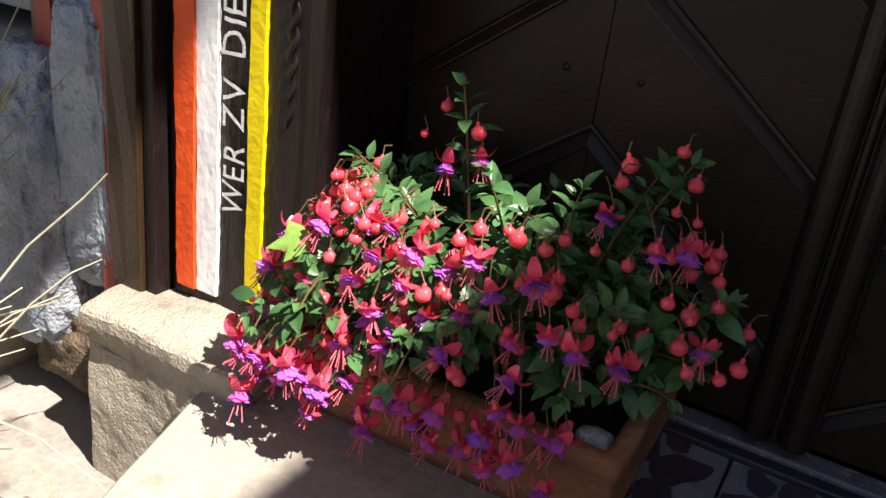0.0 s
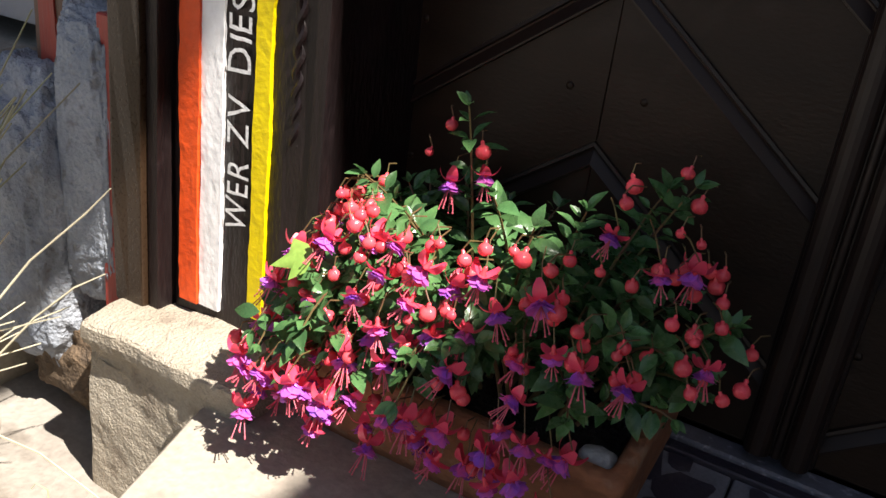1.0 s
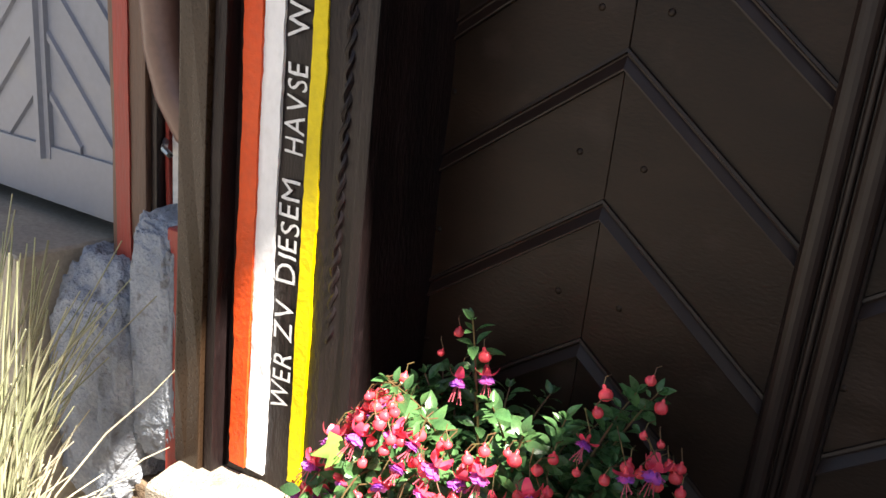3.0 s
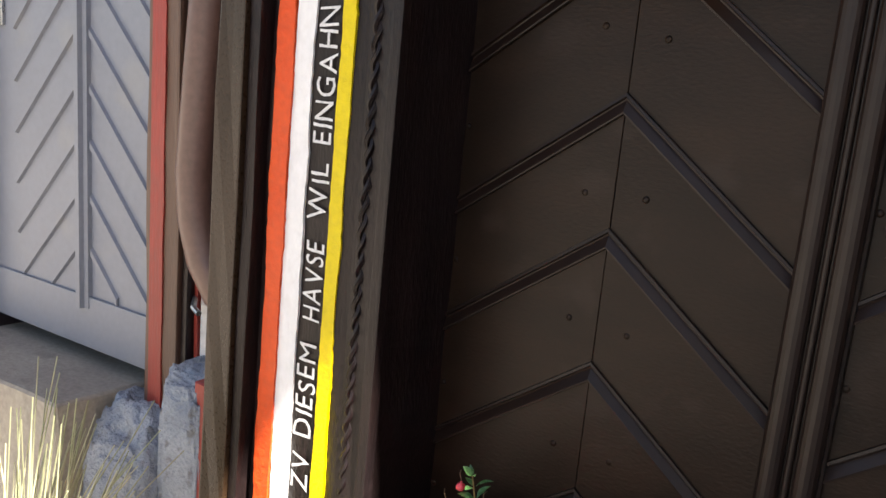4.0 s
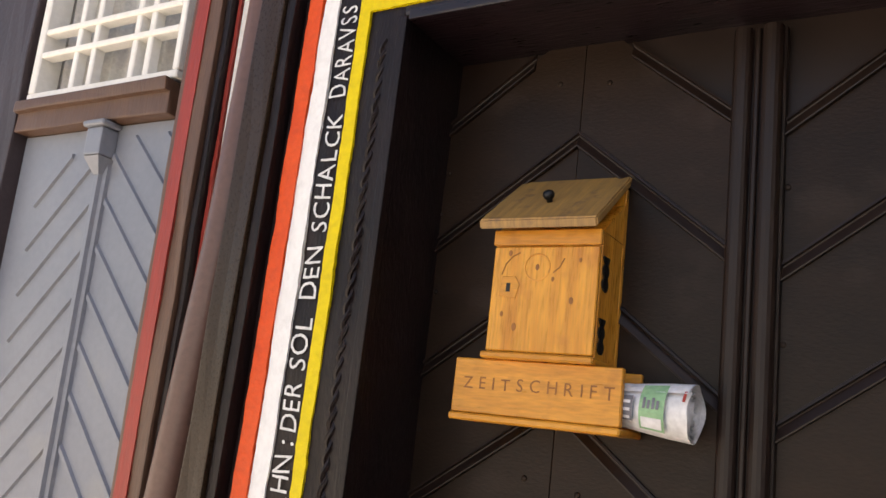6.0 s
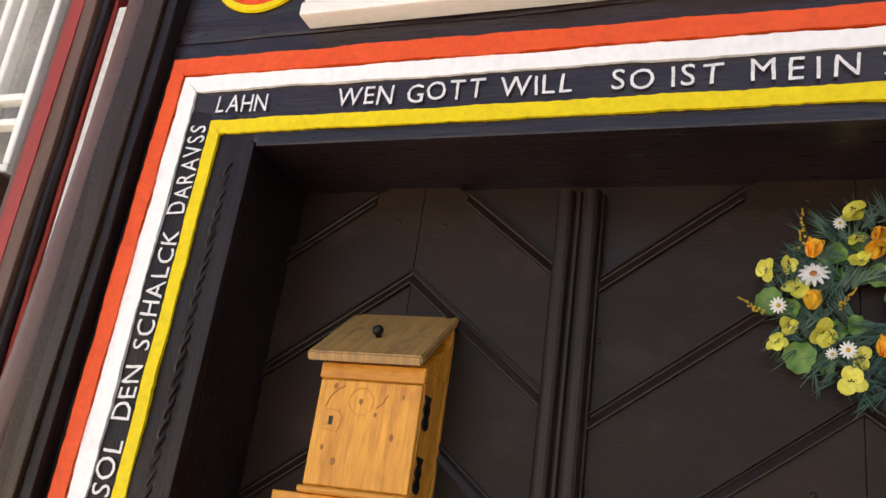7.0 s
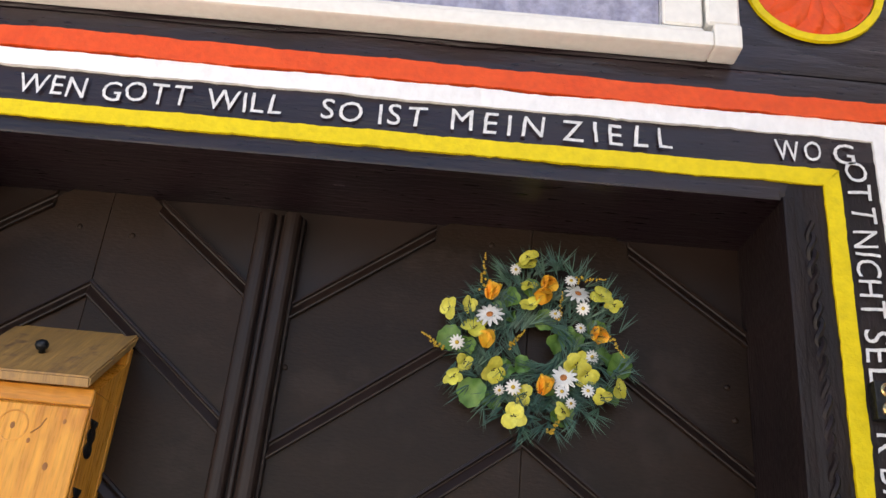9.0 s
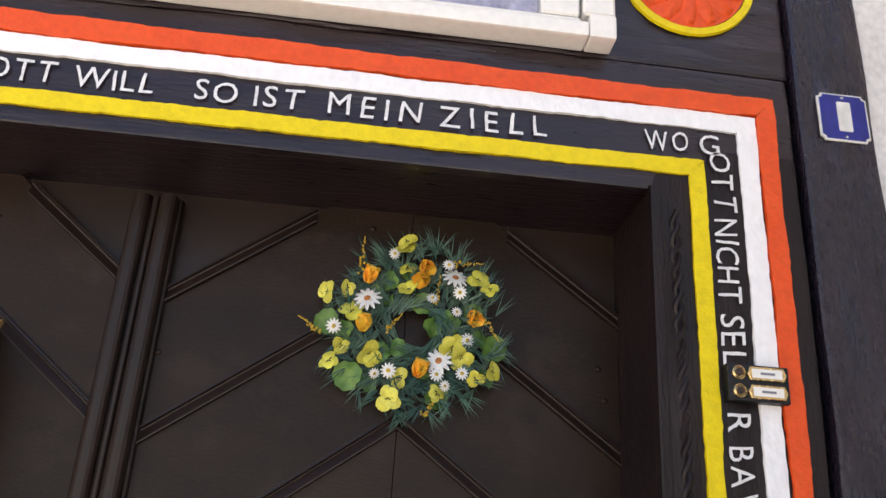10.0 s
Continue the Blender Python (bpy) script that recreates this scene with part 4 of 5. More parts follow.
# ---- letter box, newspaper, wreath and fittings ----
def letter_box():
    b = thing("letter_box", (0.41, 0.226, 1.44), "varnished pine letter box with sloping roof and newspaper tray", "letter box")
    x0, x1, yf, yb, z0, z1 = 0.316, 0.525, 0.108, 0.210, 1.556, 1.79
    body = part("body", B(x0, x1, yf, yb, z0, z1, bevel=0.002), M_pine, b)
    bm = bmesh.new()
    q = [(yf, z1), (0.224, z1), (0.224, z1 + 0.085)]
    l = [bm.verts.new((x0, y, z)) for y, z in q]
    r = [bm.verts.new((x1, y, z)) for y, z in q]
    bm.faces.new(l)
    bm.faces.new(r)
    for i in range(3):
        bm.faces.new((l[i], l[(i + 1) % 3], r[(i + 1) % 3], r[i]))
    part("gable", bm, M_pine, body)
    door = part("flap", B(x0 + 0.003, x1 - 0.001, yf - 0.010, yf - 0.001, z0 + 0.012, 1.760, bevel=0.002), M_pine, b, "pine door of the letter box")
    part("top_rail", B(x0 - 0.001, x1 + 0.001, yf - 0.011, yf - 0.001, 1.763, 1.792, bevel=0.002), M_pine_x, b)
    part("bottom_rail", B(x0 - 0.006, x1 + 0.002, yf - 0.014, yb, z0 - 0.002, z0 + 0.010, bevel=0.003), M_pine_x, b)
    kp = part("key_plate", prism(bmesh.new(), [(0.336, 1.668), (0.370, 1.664), (0.376, 1.690), (0.366, 1.705), (0.340, 1.704)], yf - 0.0115, yf - 0.009, 0.001), M_pine_x, door)
    part("keyhole", prism(bmesh.new(), [(0.350, 1.676), (0.358, 1.676), (0.358, 1.692), (0.350, 1.692)], yf - 0.0122, yf - 0.0112), M_dark, kp)
    bm = bmesh.new()
    lathe(bm, [(0.026, 0), (0.026, 0.0012), (0.0235, 0.0016), (0.0232, 0.0004)], Matrix.Translation((0.408, yf - 0.0095, 1.722)) @ Matrix.Rotation(math.pi / 2, 4, "X"), 28)
    part("burnt_post_mark", bm, M_pine_x, door, "round carved mark on the pine door")
    for x, z, r in ((0.352, 1.748, 0.004), (0.478, 1.662, 0.0045), (0.44, 1.70, 0.003), (0.372, 1.612, 0.005), (0.49, 1.735, 0.003), (0.408, 1.722, 0.004), (0.345, 1.635, 0.0035)):
        bm = lathe(bmesh.new(), [(r, 0), (r * 0.9, 0.0006), (r * 0.3, 0.0008)], Matrix.Translation((x, yf - 0.0099, z)) @ Matrix.Rotation(math.pi / 2, 4, "X") @ Matrix.Diagonal((1, 1.5, 1, 1)), 10)
        part("knot", bm, M_burnt, door)
    # carved post horn: two slight arcs
    for pts in (((0.338, 1.708), (0.345, 1.728), (0.358, 1.742), (0.372, 1.749)), ((0.44, 1.712), (0.452, 1.722), (0.460, 1.738))):
        part("carved_arc", tube(bmesh.new(), [(x, yf - 0.0098, z) for x, z in pts], 0.0012, 6), M_burnt, door)
    # sloping roof
    bm = bmesh.new()
    q = [(0.066, 1.786), (0.226, 1.908), (0.226, 1.928), (0.060, 1.803)]
    l = [bm.verts.new((0.299, y, z)) for y, z in q]
    r = [bm.verts.new((0.529, y, z)) for y, z in q]
    bm.faces.new(l)
    bm.faces.new(r)
    for i in range(4):
        bm.faces.new((l[i], l[(i + 1) % 4], r[(i + 1) % 4], r[i]))
    bmesh.ops.bevel(bm, geom=bm.edges[:], offset=0.003, segments=2, affect="EDGES")
    roof = part("roof_board", bm, M_pine_roof, b, "weathered sloping pine roof")
    m = Matrix.Translation((0.408, 0.128, 1.850)) @ Matrix.Rotation(math.atan(0.72), 4, "X")
    part("knob", lathe(bmesh.new(), [(0.006, 0), (0.0055, 0.008), (0.010, 0.012), (0.0115, 0.018), (0.009, 0.024), (0.002, 0.027)], m, 16), M_iron, roof, "black knob", smooth=True)
    for z in (1.605, 1.715):
        out = []
        for i in range(15):
            u = i / 14
            out.append((0.003 + 0.012 * abs(math.sin(u * math.pi * 2.5)) ** 0.7, (u - 0.5) * 0.062))
        bm = bmesh.new()
        f = [bm.verts.new((x1 + 0.0025, yf + 0.020 - w, z + h)) for w, h in out]
        g = [bm.verts.new((x1 + 0.0025, yf + 0.024 + w * 0.8, z + h)) for w, h in out]
        for i in range(14):
            bm.faces.new((f[i], f[i + 1], g[i + 1], g[i]))
        r = bmesh.ops.extrude_face_region(bm, geom=bm.faces[:])
        bmesh.ops.translate(bm, verts=[v for v in r["geom"] if isinstance(v, bmesh.types.BMVert)], vec=(-0.003, 0, 0))
        part("hinge", bm, M_iron, b, "black ornamental hinge")
    # newspaper tray below
    tx0, tx1, ty, tz0, tz1 = 0.253, 0.576, 0.112, 1.440, 1.553
    tray = part("newspaper_tray", B(tx0, tx1, ty, ty + 0.014, tz0 + 0.014, tz1, bevel=0.002), M_pine_x, b, "pine newspaper tray with branded lettering")
    part("tray_bottom", B(tx0 - 0.002, tx1 + 0.002, ty - 0.006, 0.225, tz0, tz0 + 0.013, bevel=0.003), M_pine_x, tray)
    part("tray_back", B(tx0, tx1, 0.212, 0.2258, tz0 + 0.014, tz1, bevel=0.002), M_pine_x, tray)
    part("tray_end", B(tx0, tx0 + 0.012, ty + 0.015, 0.211, tz0 + 0.014, tz1, bevel=0.002), M_pine_x, tray)
    bm = word(bmesh.new(), "ZEITSCHRIFT", tx0 + 0.022, tx1 - 0.012, 1.498, 0.022, "right", y=ty - 0.0008, rough=0.01)
    part("branded_lettering", bm, M_burnt, tray, "letters branded into the pine")
    part("back_board", B(0.3162, 0.5248, 0.211, 0.2258, 1.50, 1.90, bevel=0.002), M_pine, b)


def newspaper():
    n = thing("newspaper", (0.6, 0.17, 1.50), "rolled newspaper in the pine tray with green print", "newspaper")
    m = Matrix.Translation((0.455, 0.170, 1.498)) @ Matrix.Rotation(radians(-3), 4, "Z") @ Matrix.Rotation(radians(2.5), 4, "Y") @ Matrix.Rotation(math.pi / 2, 4, "Y")
    bm = bmesh.new()
    L, k = 0.232, 220
    rows = []
    for i in range(k + 1):
        a = 2 * math.pi * 6.4 * i / k
        r = 0.005 + 0.0435 * i / k + 0.0006 * math.sin(a * 3)
        e = L + 0.005 * noise.noise(Vector((a * 1.1, 0, 0)))
        rows.append([bm.verts.new(m @ Vector((-r * k2 * math.sin(a), r * k2 * math.cos(a), z))) for z, k2 in ((0.0, 0.78), (0.125, 0.84), (0.19, 1.0), (e, 1.06))])
    for a, b in zip(rows, rows[1:]):
        for j in range(3):
            bm.faces.new((a[j], b[j], b[j + 1], a[j + 1]))
    roll = part("paper_roll", bm, M_paper, n, smooth=True)

    def patch(name, z0, z1, a0, a1, material, lift):
        bm = bmesh.new()
        rows = []
        for i in range(9):
            a = a0 + (a1 - a0) * i / 8
            r = 0.0490 + lift
            rows.append([bm.verts.new(m @ Vector((r * k2 * math.cos(a), r * k2 * math.sin(a), z))) for z, k2 in ((z, 0.84 + (z - 0.125) / 0.065 * 0.16 if z < 0.19 else 1.0 + 0.06 * (z - 0.19) / 0.062) for z in (z0, z1))])
        for a, b in zip(rows, rows[1:]):
            bm.faces.new((a[0], b[0], b[1], a[1]))
        part(name, bm, material, roll)
    # a runs from the top (pi) round the front (-pi/2) to the bottom (0)
    patch("green_panel", 0.152, 0.196, -2.55, -0.75, M_green_print, 0.0006)
    patch("white_panel", 0.156, 0.192, -1.25, -0.85, M_paper, 0.0012)
    for k in range(4):
        z = 0.158 + 0.008 * k
        patch("print_bar", z, z + 0.005, -1.95 + 0.1 * (k % 2), -1.55, M_ink, 0.0012)
    patch("masthead", 0.118, 0.140, -2.0, -1.0, M_ink, 0.0006)
    for k in range(3):
        patch("print_bar", 0.121, 0.136, -1.8 + 0.3 * k, -1.68 + 0.3 * k, M_paper, 0.0012)
    patch("print_bar", 0.224, 0.229, -2.3, -1.9, M_red_print, 0.0006)


def petals(bm, m, n, length, width, cup, lift, turn=0.0, seg=4, notch=0.0, droop=0.0):
    """A ring of petals about m's z: cup is the rise in radians at the base, droop the bend towards the tip."""
    for k in range(n):
        a = turn + 2 * math.pi * k / n
        rows = []
        for i in range(seg + 1):
            f = i / seg
            ang = cup - droop * f
            r = length * f * math.cos(ang)
            z = lift + length * f * math.sin(ang) - 0.02 * length * f
            w = width * (math.sin(math.pi * (0.12 + 0.80 * f)) ** 0.8) * (1 - notch * f * f)
            c, s = math.cos(a), math.sin(a)
            row = []
            for u, dz in ((-1, 0.12), (0, 0.0), (1, 0.12)):
                row.append(bm.verts.new(m @ Vector((r * c - u * w * s, r * s + u * w * c, z + dz * w))))
            rows.append(row)
        for p, q in zip(rows, rows[1:]):
            for j in (0, 1):
                bm.faces.new((p[j], p[j + 1], q[j + 1], q[j]))
    return bm


def wreath():
    cx, cz, R = 1.266, 1.973, 0.112
    y0 = 0.205
    w = thing("flower_wreath", (cx, 0.222, cz), "round door wreath of yellow flowers, daisies and green sprigs", "wreath")
    rnd = random.Random(5)
    part("ring", tube(bmesh.new(), [(cx + R * math.cos(2 * math.pi * k / 40), 0.212, cz + R * math.sin(2 * math.pi * k / 40)) for k in range(41)], 0.012, 8, False), M_wgreen, w)
    bm = bmesh.new()
    for k in range(430):
        a = rnd.uniform(0, 2 * math.pi)
        r = R + rnd.uniform(-0.075, 0.045)
        base = Vector((cx + r * math.cos(a), y0 + rnd.uniform(-0.02, 0.012), cz + r * math.sin(a)))
        d = Vector((math.cos(a + rnd.uniform(-1.6, 1.6)), rnd.uniform(-0.55, 0.1), math.sin(a + rnd.uniform(-1.6, 1.6)))).normalized()
        if r < 0.06:
            d = Vector((math.sin(a), -0.2, -math.cos(a)))
        for j in range(7):
            e = (d + Vector((rnd.uniform(-0.35, 0.35), rnd.uniform(-0.3, 0.3), rnd.uniform(-0.35, 0.35)))).normalized()
            L = rnd.uniform(0.024, 0.062)
            s = e.cross(Vector((0, 1, 0.1))).normalized() * 0.0008
            tip = base + e * L
            tip.y = min(tip.y, 0.222)
            mid = base + e * L * 0.5 + Vector((0, -0.003, 0))
            v = [bm.verts.new(p) for p in (base - s, base + s, mid + s, tip, mid - s)]
            bm.faces.new(v)
    tagged(part("needle_greenery", bm, M_wgreen, w, "blue-green needle sprigs"), kind="stuff")

    def spot(u, v, y):
        """From hundredths of the wreath's radius, right and up of its middle."""
        return Vector((cx + u * 0.00176, y + rnd.uniform(-0.006, 0.005), cz + v * 0.00176))

    def face(p, tilt=0.35):
        n = Vector((rnd.uniform(-tilt, tilt) + (p.x - cx) * 2.0, -1, rnd.uniform(-tilt, tilt) + (p.z - cz) * 2.0)).normalized()
        return Matrix.Translation(p) @ n.to_track_quat("Z", "Y").to_matrix().to_4x4() @ Matrix.Rotation(rnd.uniform(0, 6), 4, "Z")
    for u, v, s in ((-34, 46, 0.022), (-32, 25, 0.015), (-92, -4, 0.022), (-66, -59, 0.024), (-45, -64, 0.016), (-17, -26, 0.015), (17, 1, 0.017), (30, 12, 0.015), (6, 26, 0.018), (84, -17, 0.022),
                    (69, -10, 0.017), (26, -74, 0.020), (-34, -31, 0.017), (39, 6, 0.015), (-46, 31, 0.016), (-74, -10, 0.017), (60, 20, 0.016), (-10, 60, 0.017), (75, -50, 0.018), (10, -45, 0.017)):
        p = spot(u, v, y0 - 0.012)
        bm = bmesh.new()
        mm = face(p, 0.5)
        ring = [bm.verts.new(mm @ Vector((s * math.cos(q) * (1 + 0.05 * math.sin(9 * q) + 0.16 * abs(math.sin(1.5 * q))), s * math.sin(q) * (1 + 0.05 * math.sin(9 * q) + 0.16 * abs(math.sin(1.5 * q))), 0.0045 * math.sin(3 * q + 1) + 0.004))) for q in [2 * math.pi * i / 36 for i in range(36)]]
        c = bm.verts.new(mm @ Vector((0, 0, -0.003)))
        for i in range(36):
            bm.faces.new((c, ring[i], ring[(i + 1) % 36]))
        part("round_leaf", bm, M_wleaf, w, smooth=True)
    for u, v, s in ((-15, 80, 1.05), (-15, 91, 0.9), (62, 53, 1.1), (76, 43, 0.8), (-14, 60, 0.8), (-10, 36, 1.0), (-94, 27, 1.0), (-74, 34, 0.8), (-67, 6, 1.2), (-47, -34, 1.2), (-22, -81, 1.1), (38, -22, 1.2),
                    (48, -31, 1.1), (-13, -57, 0.9), (-77, -29, 0.8), (-85, -47, 0.9), (80, -45, 0.9), (65, -52, 0.8), (25, -72, 0.8)):
        p = spot(u, v, y0 - 0.026)
        mm = face(p, 0.75)
        k = rnd.uniform(0.25, 0.75)
        bm = petals(bmesh.new(), mm, 3, 0.023 * s, 0.0118 * s, k, 0.002, notch=0.0, seg=5, droop=0.35)
        petals(bm, mm, 2, 0.022 * s, 0.0126 * s, k + 0.15, 0.003, 1.3, notch=0.0, seg=5, droop=0.5)
        fl = part("pansy", bm, M_wyellow, w, "yellow silk pansy", smooth=True)
        bm = bmesh.new()
        for q in (0.4, 1.9, 3.4):
            lathe(bm, [(0.0021, 0), (0.0017, 0.0008), (0.0005, 0.001)], mm @ Matrix.Translation((0.0042 * math.cos(q), 0.0042 * math.sin(q), 0.0045)) @ Matrix.Rotation(q, 4, "Z") @ Matrix.Diagonal((1.9, 0.7, 1, 1)), 6)
        part("dark_eye", bm, M_dark, fl)
    for u, v, s in ((38, 54, 0.025), (-53, 22, 0.026), (26, -38, 0.025), (30, 67, 0.012), (44, 38, 0.013), (-29, 76, 0.011), (-25, -53, 0.014), (24, -53, 0.013), (50, -50, 0.012), (54, -13, 0.013),
                    (-85, -10, 0.014), (41, 15, 0.010), (-39, -57, 0.010), (15, 29, 0.011), (33, -64, 0.010)):
        p = spot(u, v, y0 - 0.032)
        mm = face(p, 0.45)
        fl = part("daisy", petals(bmesh.new(), mm, 12, s * 1.05, s * 0.17, 0.25, 0.002, seg=4, droop=0.3), M_wwhite, w, "white daisy")
        part("daisy_eye", lathe(bmesh.new(), [(s * 0.30, 0), (s * 0.28, 0.003), (s * 0.1, 0.005)], mm, 10), M_wcentre if s > 0.02 else M_wgold, fl)
    for u, v in ((-53, 48), (-55, -6), (6, 66), (4, 50), (60, 14), (6, -49)):
        p = spot(u, v, y0 - 0.030)
        n = Vector((rnd.uniform(-0.6, 0.6), -0.55, rnd.choice((1, 1, -0.6)))).normalized()
        mm = Matrix.Translation(p - n * 0.014) @ n.to_track_quat("Z", "Y").to_matrix().to_4x4()
        part("tulip", petals(petals(bmesh.new(), mm, 3, 0.037, 0.014, 1.35, 0.0, droop=0.15, seg=6), mm, 3, 0.035, 0.014, 1.1, 0.0, 1.0, droop=-0.15, seg=6), M_worange, w, "orange and yellow tulip", smooth=True)
    for u, v, a, L in ((-63, 55, 1.55, 0.065), (30, 71, 0.05, 0.065), (-30, -8, 0.9, 0.042), (70, 15, -1.0, 0.055), (20, 25, 1.5, 0.055), (12, -95, 0.9, 0.045), (-100, -15, 2.6, 0.045)):
        b0 = spot(u, v, y0 - 0.020)
        d = Vector((math.cos(a), -0.12, math.sin(a)))
        bm = bmesh.new()
        for j in range(26):
            f = j / 25
            p = b0 + d * L * f + Vector([rnd.uniform(-1, 1) * 0.0055 * (1.1 - f) for _ in range(3)])
            bmesh.ops.create_icosphere(bm, subdivisions=1, radius=0.0025 * (1.2 - 0.6 * f), matrix=Matrix.Translation(p))
        part("golden_sprig", bm, M_wgold, w)


def bell_plate():
    b = thing("door_bell", (1.816, 0, 1.862), "black double door bell plate with brass buttons and name labels", "door bell")
    plate = part("plate", B(1.764, 1.868, -0.022, -0.002, 1.832, 1.893, bevel=0.003, seg=2), M_iron, b)
    for z in (1.878, 1.848):
        m = Matrix.Translation((1.783, -0.022, z)) @ Matrix.Rotation(math.pi / 2, 4, "X")
        part("bell_button", lathe(bmesh.new(), [(0.0115, 0), (0.0115, 0.003), (0.009, 0.005), (0.0075, 0.003)], m, 20), M_brass, plate, "brass bell push")
        part("button_core", lathe(bmesh.new(), [(0.0066, 0), (0.0066, 0.0045), (0.003, 0.006)], m, 14), M_rust, plate)
        pts = [(1.797, z), (1.801, z + 0.011), (1.858, z + 0.011), (1.863, z), (1.858, z - 0.011), (1.801, z - 0.011)]
        part("label_frame", prism(bmesh.new(), pts, -0.0262, -0.0225, 0.001), M_brass, plate)
        part("name_label", B(1.804, 1.855, -0.0268, -0.0264, z - 0.0075, z + 0.0075), M_pane_white, plate)
        part("name_bar", B(1.818, 1.842, -0.0274, -0.0270, z - 0.002, z + 0.002), M_ink, plate, "dark bar in place of a name")


def number_plate():
    n = thing("house_number_plate", (2.03, -0.01, 2.395), "blue enamel house number plate with white border", "sign")
    x0, x1, z0, z1, c = 1.984, 2.082, 2.343, 2.446, 0.008
    def outline(d):
        pts = []
        for cx, cz, a0 in ((x0 + d, z0 + d, 0), (x1 - d, z0 + d, 1), (x1 - d, z1 - d, 2), (x0 + d, z1 - d, 3)):
            for i in range(4):
                a = (a0 + 1) * math.pi / 2 - i * math.pi / 6
                pts.append((cx + c * math.cos(a), cz + c * math.sin(a)))
        return pts
    part("border", prism(bmesh.new(), outline(0), -0.0135, -0.0095, 0.001), M_wwhite, n, "white enamel border")
    part("field", prism(bmesh.new(), outline(0.0035), -0.0150, -0.0125, 0.001), M_blue, n, "cobalt blue enamel field")
    part("number_bar", B(2.020, 2.047, -0.0165, -0.0145, 2.363, 2.427, bevel=0.002), M_wwhite, n, "white bar in place of the number")
    for x, z in ((2.033, 2.437), (2.033, 2.352)):
        part("screw", lathe(bmesh.new(), [(0.003, 0), (0.003, 0.001), (0.001, 0.002)], Matrix.Translation((x, -0.015, z)) @ Matrix.Rotation(math.pi / 2, 4, "X"), 8), M_steel, n)


# ---- planter with fuchsias ----
TILT_POT = radians(9.0)
POT = Matrix.Translation((0.388, -0.046, 0.116)) @ Matrix.Rotation(TILT_POT, 4, "X")


def trough():
    t = thing("planter", (0, 0, 0), "weathered terracotta flower trough on the doorstep", "planter")
    t.matrix_basis = POT
    L, W, H = 0.227, 0.255, 0.150

    def ring(bm, x, y0, y1, z, r=0.010):
        out = []
        for cx, cy, a0 in ((x - r, y1 - r, 0), (-x + r, y1 - r, 1), (-x + r, y0 + r, 2), (x - r, y0 + r, 3)):
            for i in range(5):
                a = (a0 + i / 4) * math.pi / 2
                p = Vector((cx + r * math.cos(a), cy + r * math.sin(a), z))
                p += Vector((noise.noise(p * 9), noise.noise(p * 9 + Vector((4, 0, 0))), noise.noise(p * 11))) * 0.004
                out.append(bm.verts.new(p))
        return out
    bm = bmesh.new()
    rs = [ring(bm, L - 0.004, 0.004, W - 0.004, 0.0), ring(bm, L, 0.0, W, 0.02), ring(bm, L + 0.004, -0.006, W + 0.006, 0.06), ring(bm, L + 0.006, -0.008, W + 0.008, H - 0.030), ring(bm, L + 0.010, -0.012, W + 0.010, H - 0.026),
          ring(bm, L + 0.011, -0.013, W + 0.011, H - 0.006), ring(bm, L + 0.007, -0.009, W + 0.007, H + 0.001), ring(bm, L - 0.007, 0.005, W - 0.007, H), ring(bm, L - 0.012, 0.010, W - 0.012, H - 0.006), ring(bm, L - 0.026, 0.022, W - 0.026, 0.03)]
    n = len(rs[0])
    for a, b in zip(rs, rs[1:]):
        for k in range(n):
            bm.faces.new((a[k], a[(k + 1) % n], b[(k + 1) % n], b[k]))
    bm.faces.new(rs[0])
    bm.faces.new(rs[-1])
    ob = new("trough_body", mesh_of("trough_body", bm, M_terra, True))
    ob.parent = t
    bm = bmesh.new()
    bmesh.ops.create_grid(bm, x_segments=50, y_segments=26, size=1)
    for v in bm.verts:
        v.co = Vector((v.co.x * (L - 0.022), W / 2 + v.co.y * (W / 2 - 0.018), H - 0.035 + 0.008 * noise.fractal(v.co * 9, 0.9, 2, 4)))
    ob = new("soil", mesh_of("soil", bm, M_soil, True))
    ob.parent = t
    for k, (x, y, s) in enumerate(((0.190, 0.034, 0.018), (0.184, 0.150, 0.018), (0.137, 0.20, 0.016))):
        p = POT @ Vector((x, y, H - 0.022))
        bm = rocky(bmesh.new(), (0, 0, 0), (s * 1.25, s * 0.95, s * 0.8), 11.0 + k * 5, 0.22, 3, 0.8)
        bmesh.ops.translate(bm, verts=bm.verts, vec=p)
        solo("pale_pebble", bm, M_chalk, "pale limestone pebble on the soil of the trough", "pebble", group="pebbles in the trough", smooth=True)


def leaf_mesh(name, L, W, fold, curl, material=None):
    bm = bmesh.new()
    prof = ((0.0, 0.06), (0.12, 0.45), (0.28, 0.86), (0.46, 1.0), (0.64, 0.86), (0.82, 0.50), (0.94, 0.20))
    rows = []
    for f, w in prof:
        z = -curl * L * f * f
        y = W * 0.5 * w
        rows.append([bm.verts.new((L * f, -y, z + fold * y)), bm.verts.new((L * f, -y * 0.5, z + fold * y * 0.35 + 0.0006)), bm.verts.new((L * f, 0, z)), bm.verts.new((L * f, y * 0.5, z + fold * y * 0.35 + 0.0006)), bm.verts.new((L * f, y, z + fold * y))])
    for a, b in zip(rows, rows[1:]):
        for j in range(4):
            bm.faces.new((a[j], a[j + 1], b[j + 1], b[j]))
    tip = bm.verts.new((L, 0, -curl * L))
    for j in range(4):
        bm.faces.new((rows[-1][j], rows[-1][j + 1], tip))
    return mesh_of(name, bm, material or M_leaf, True)


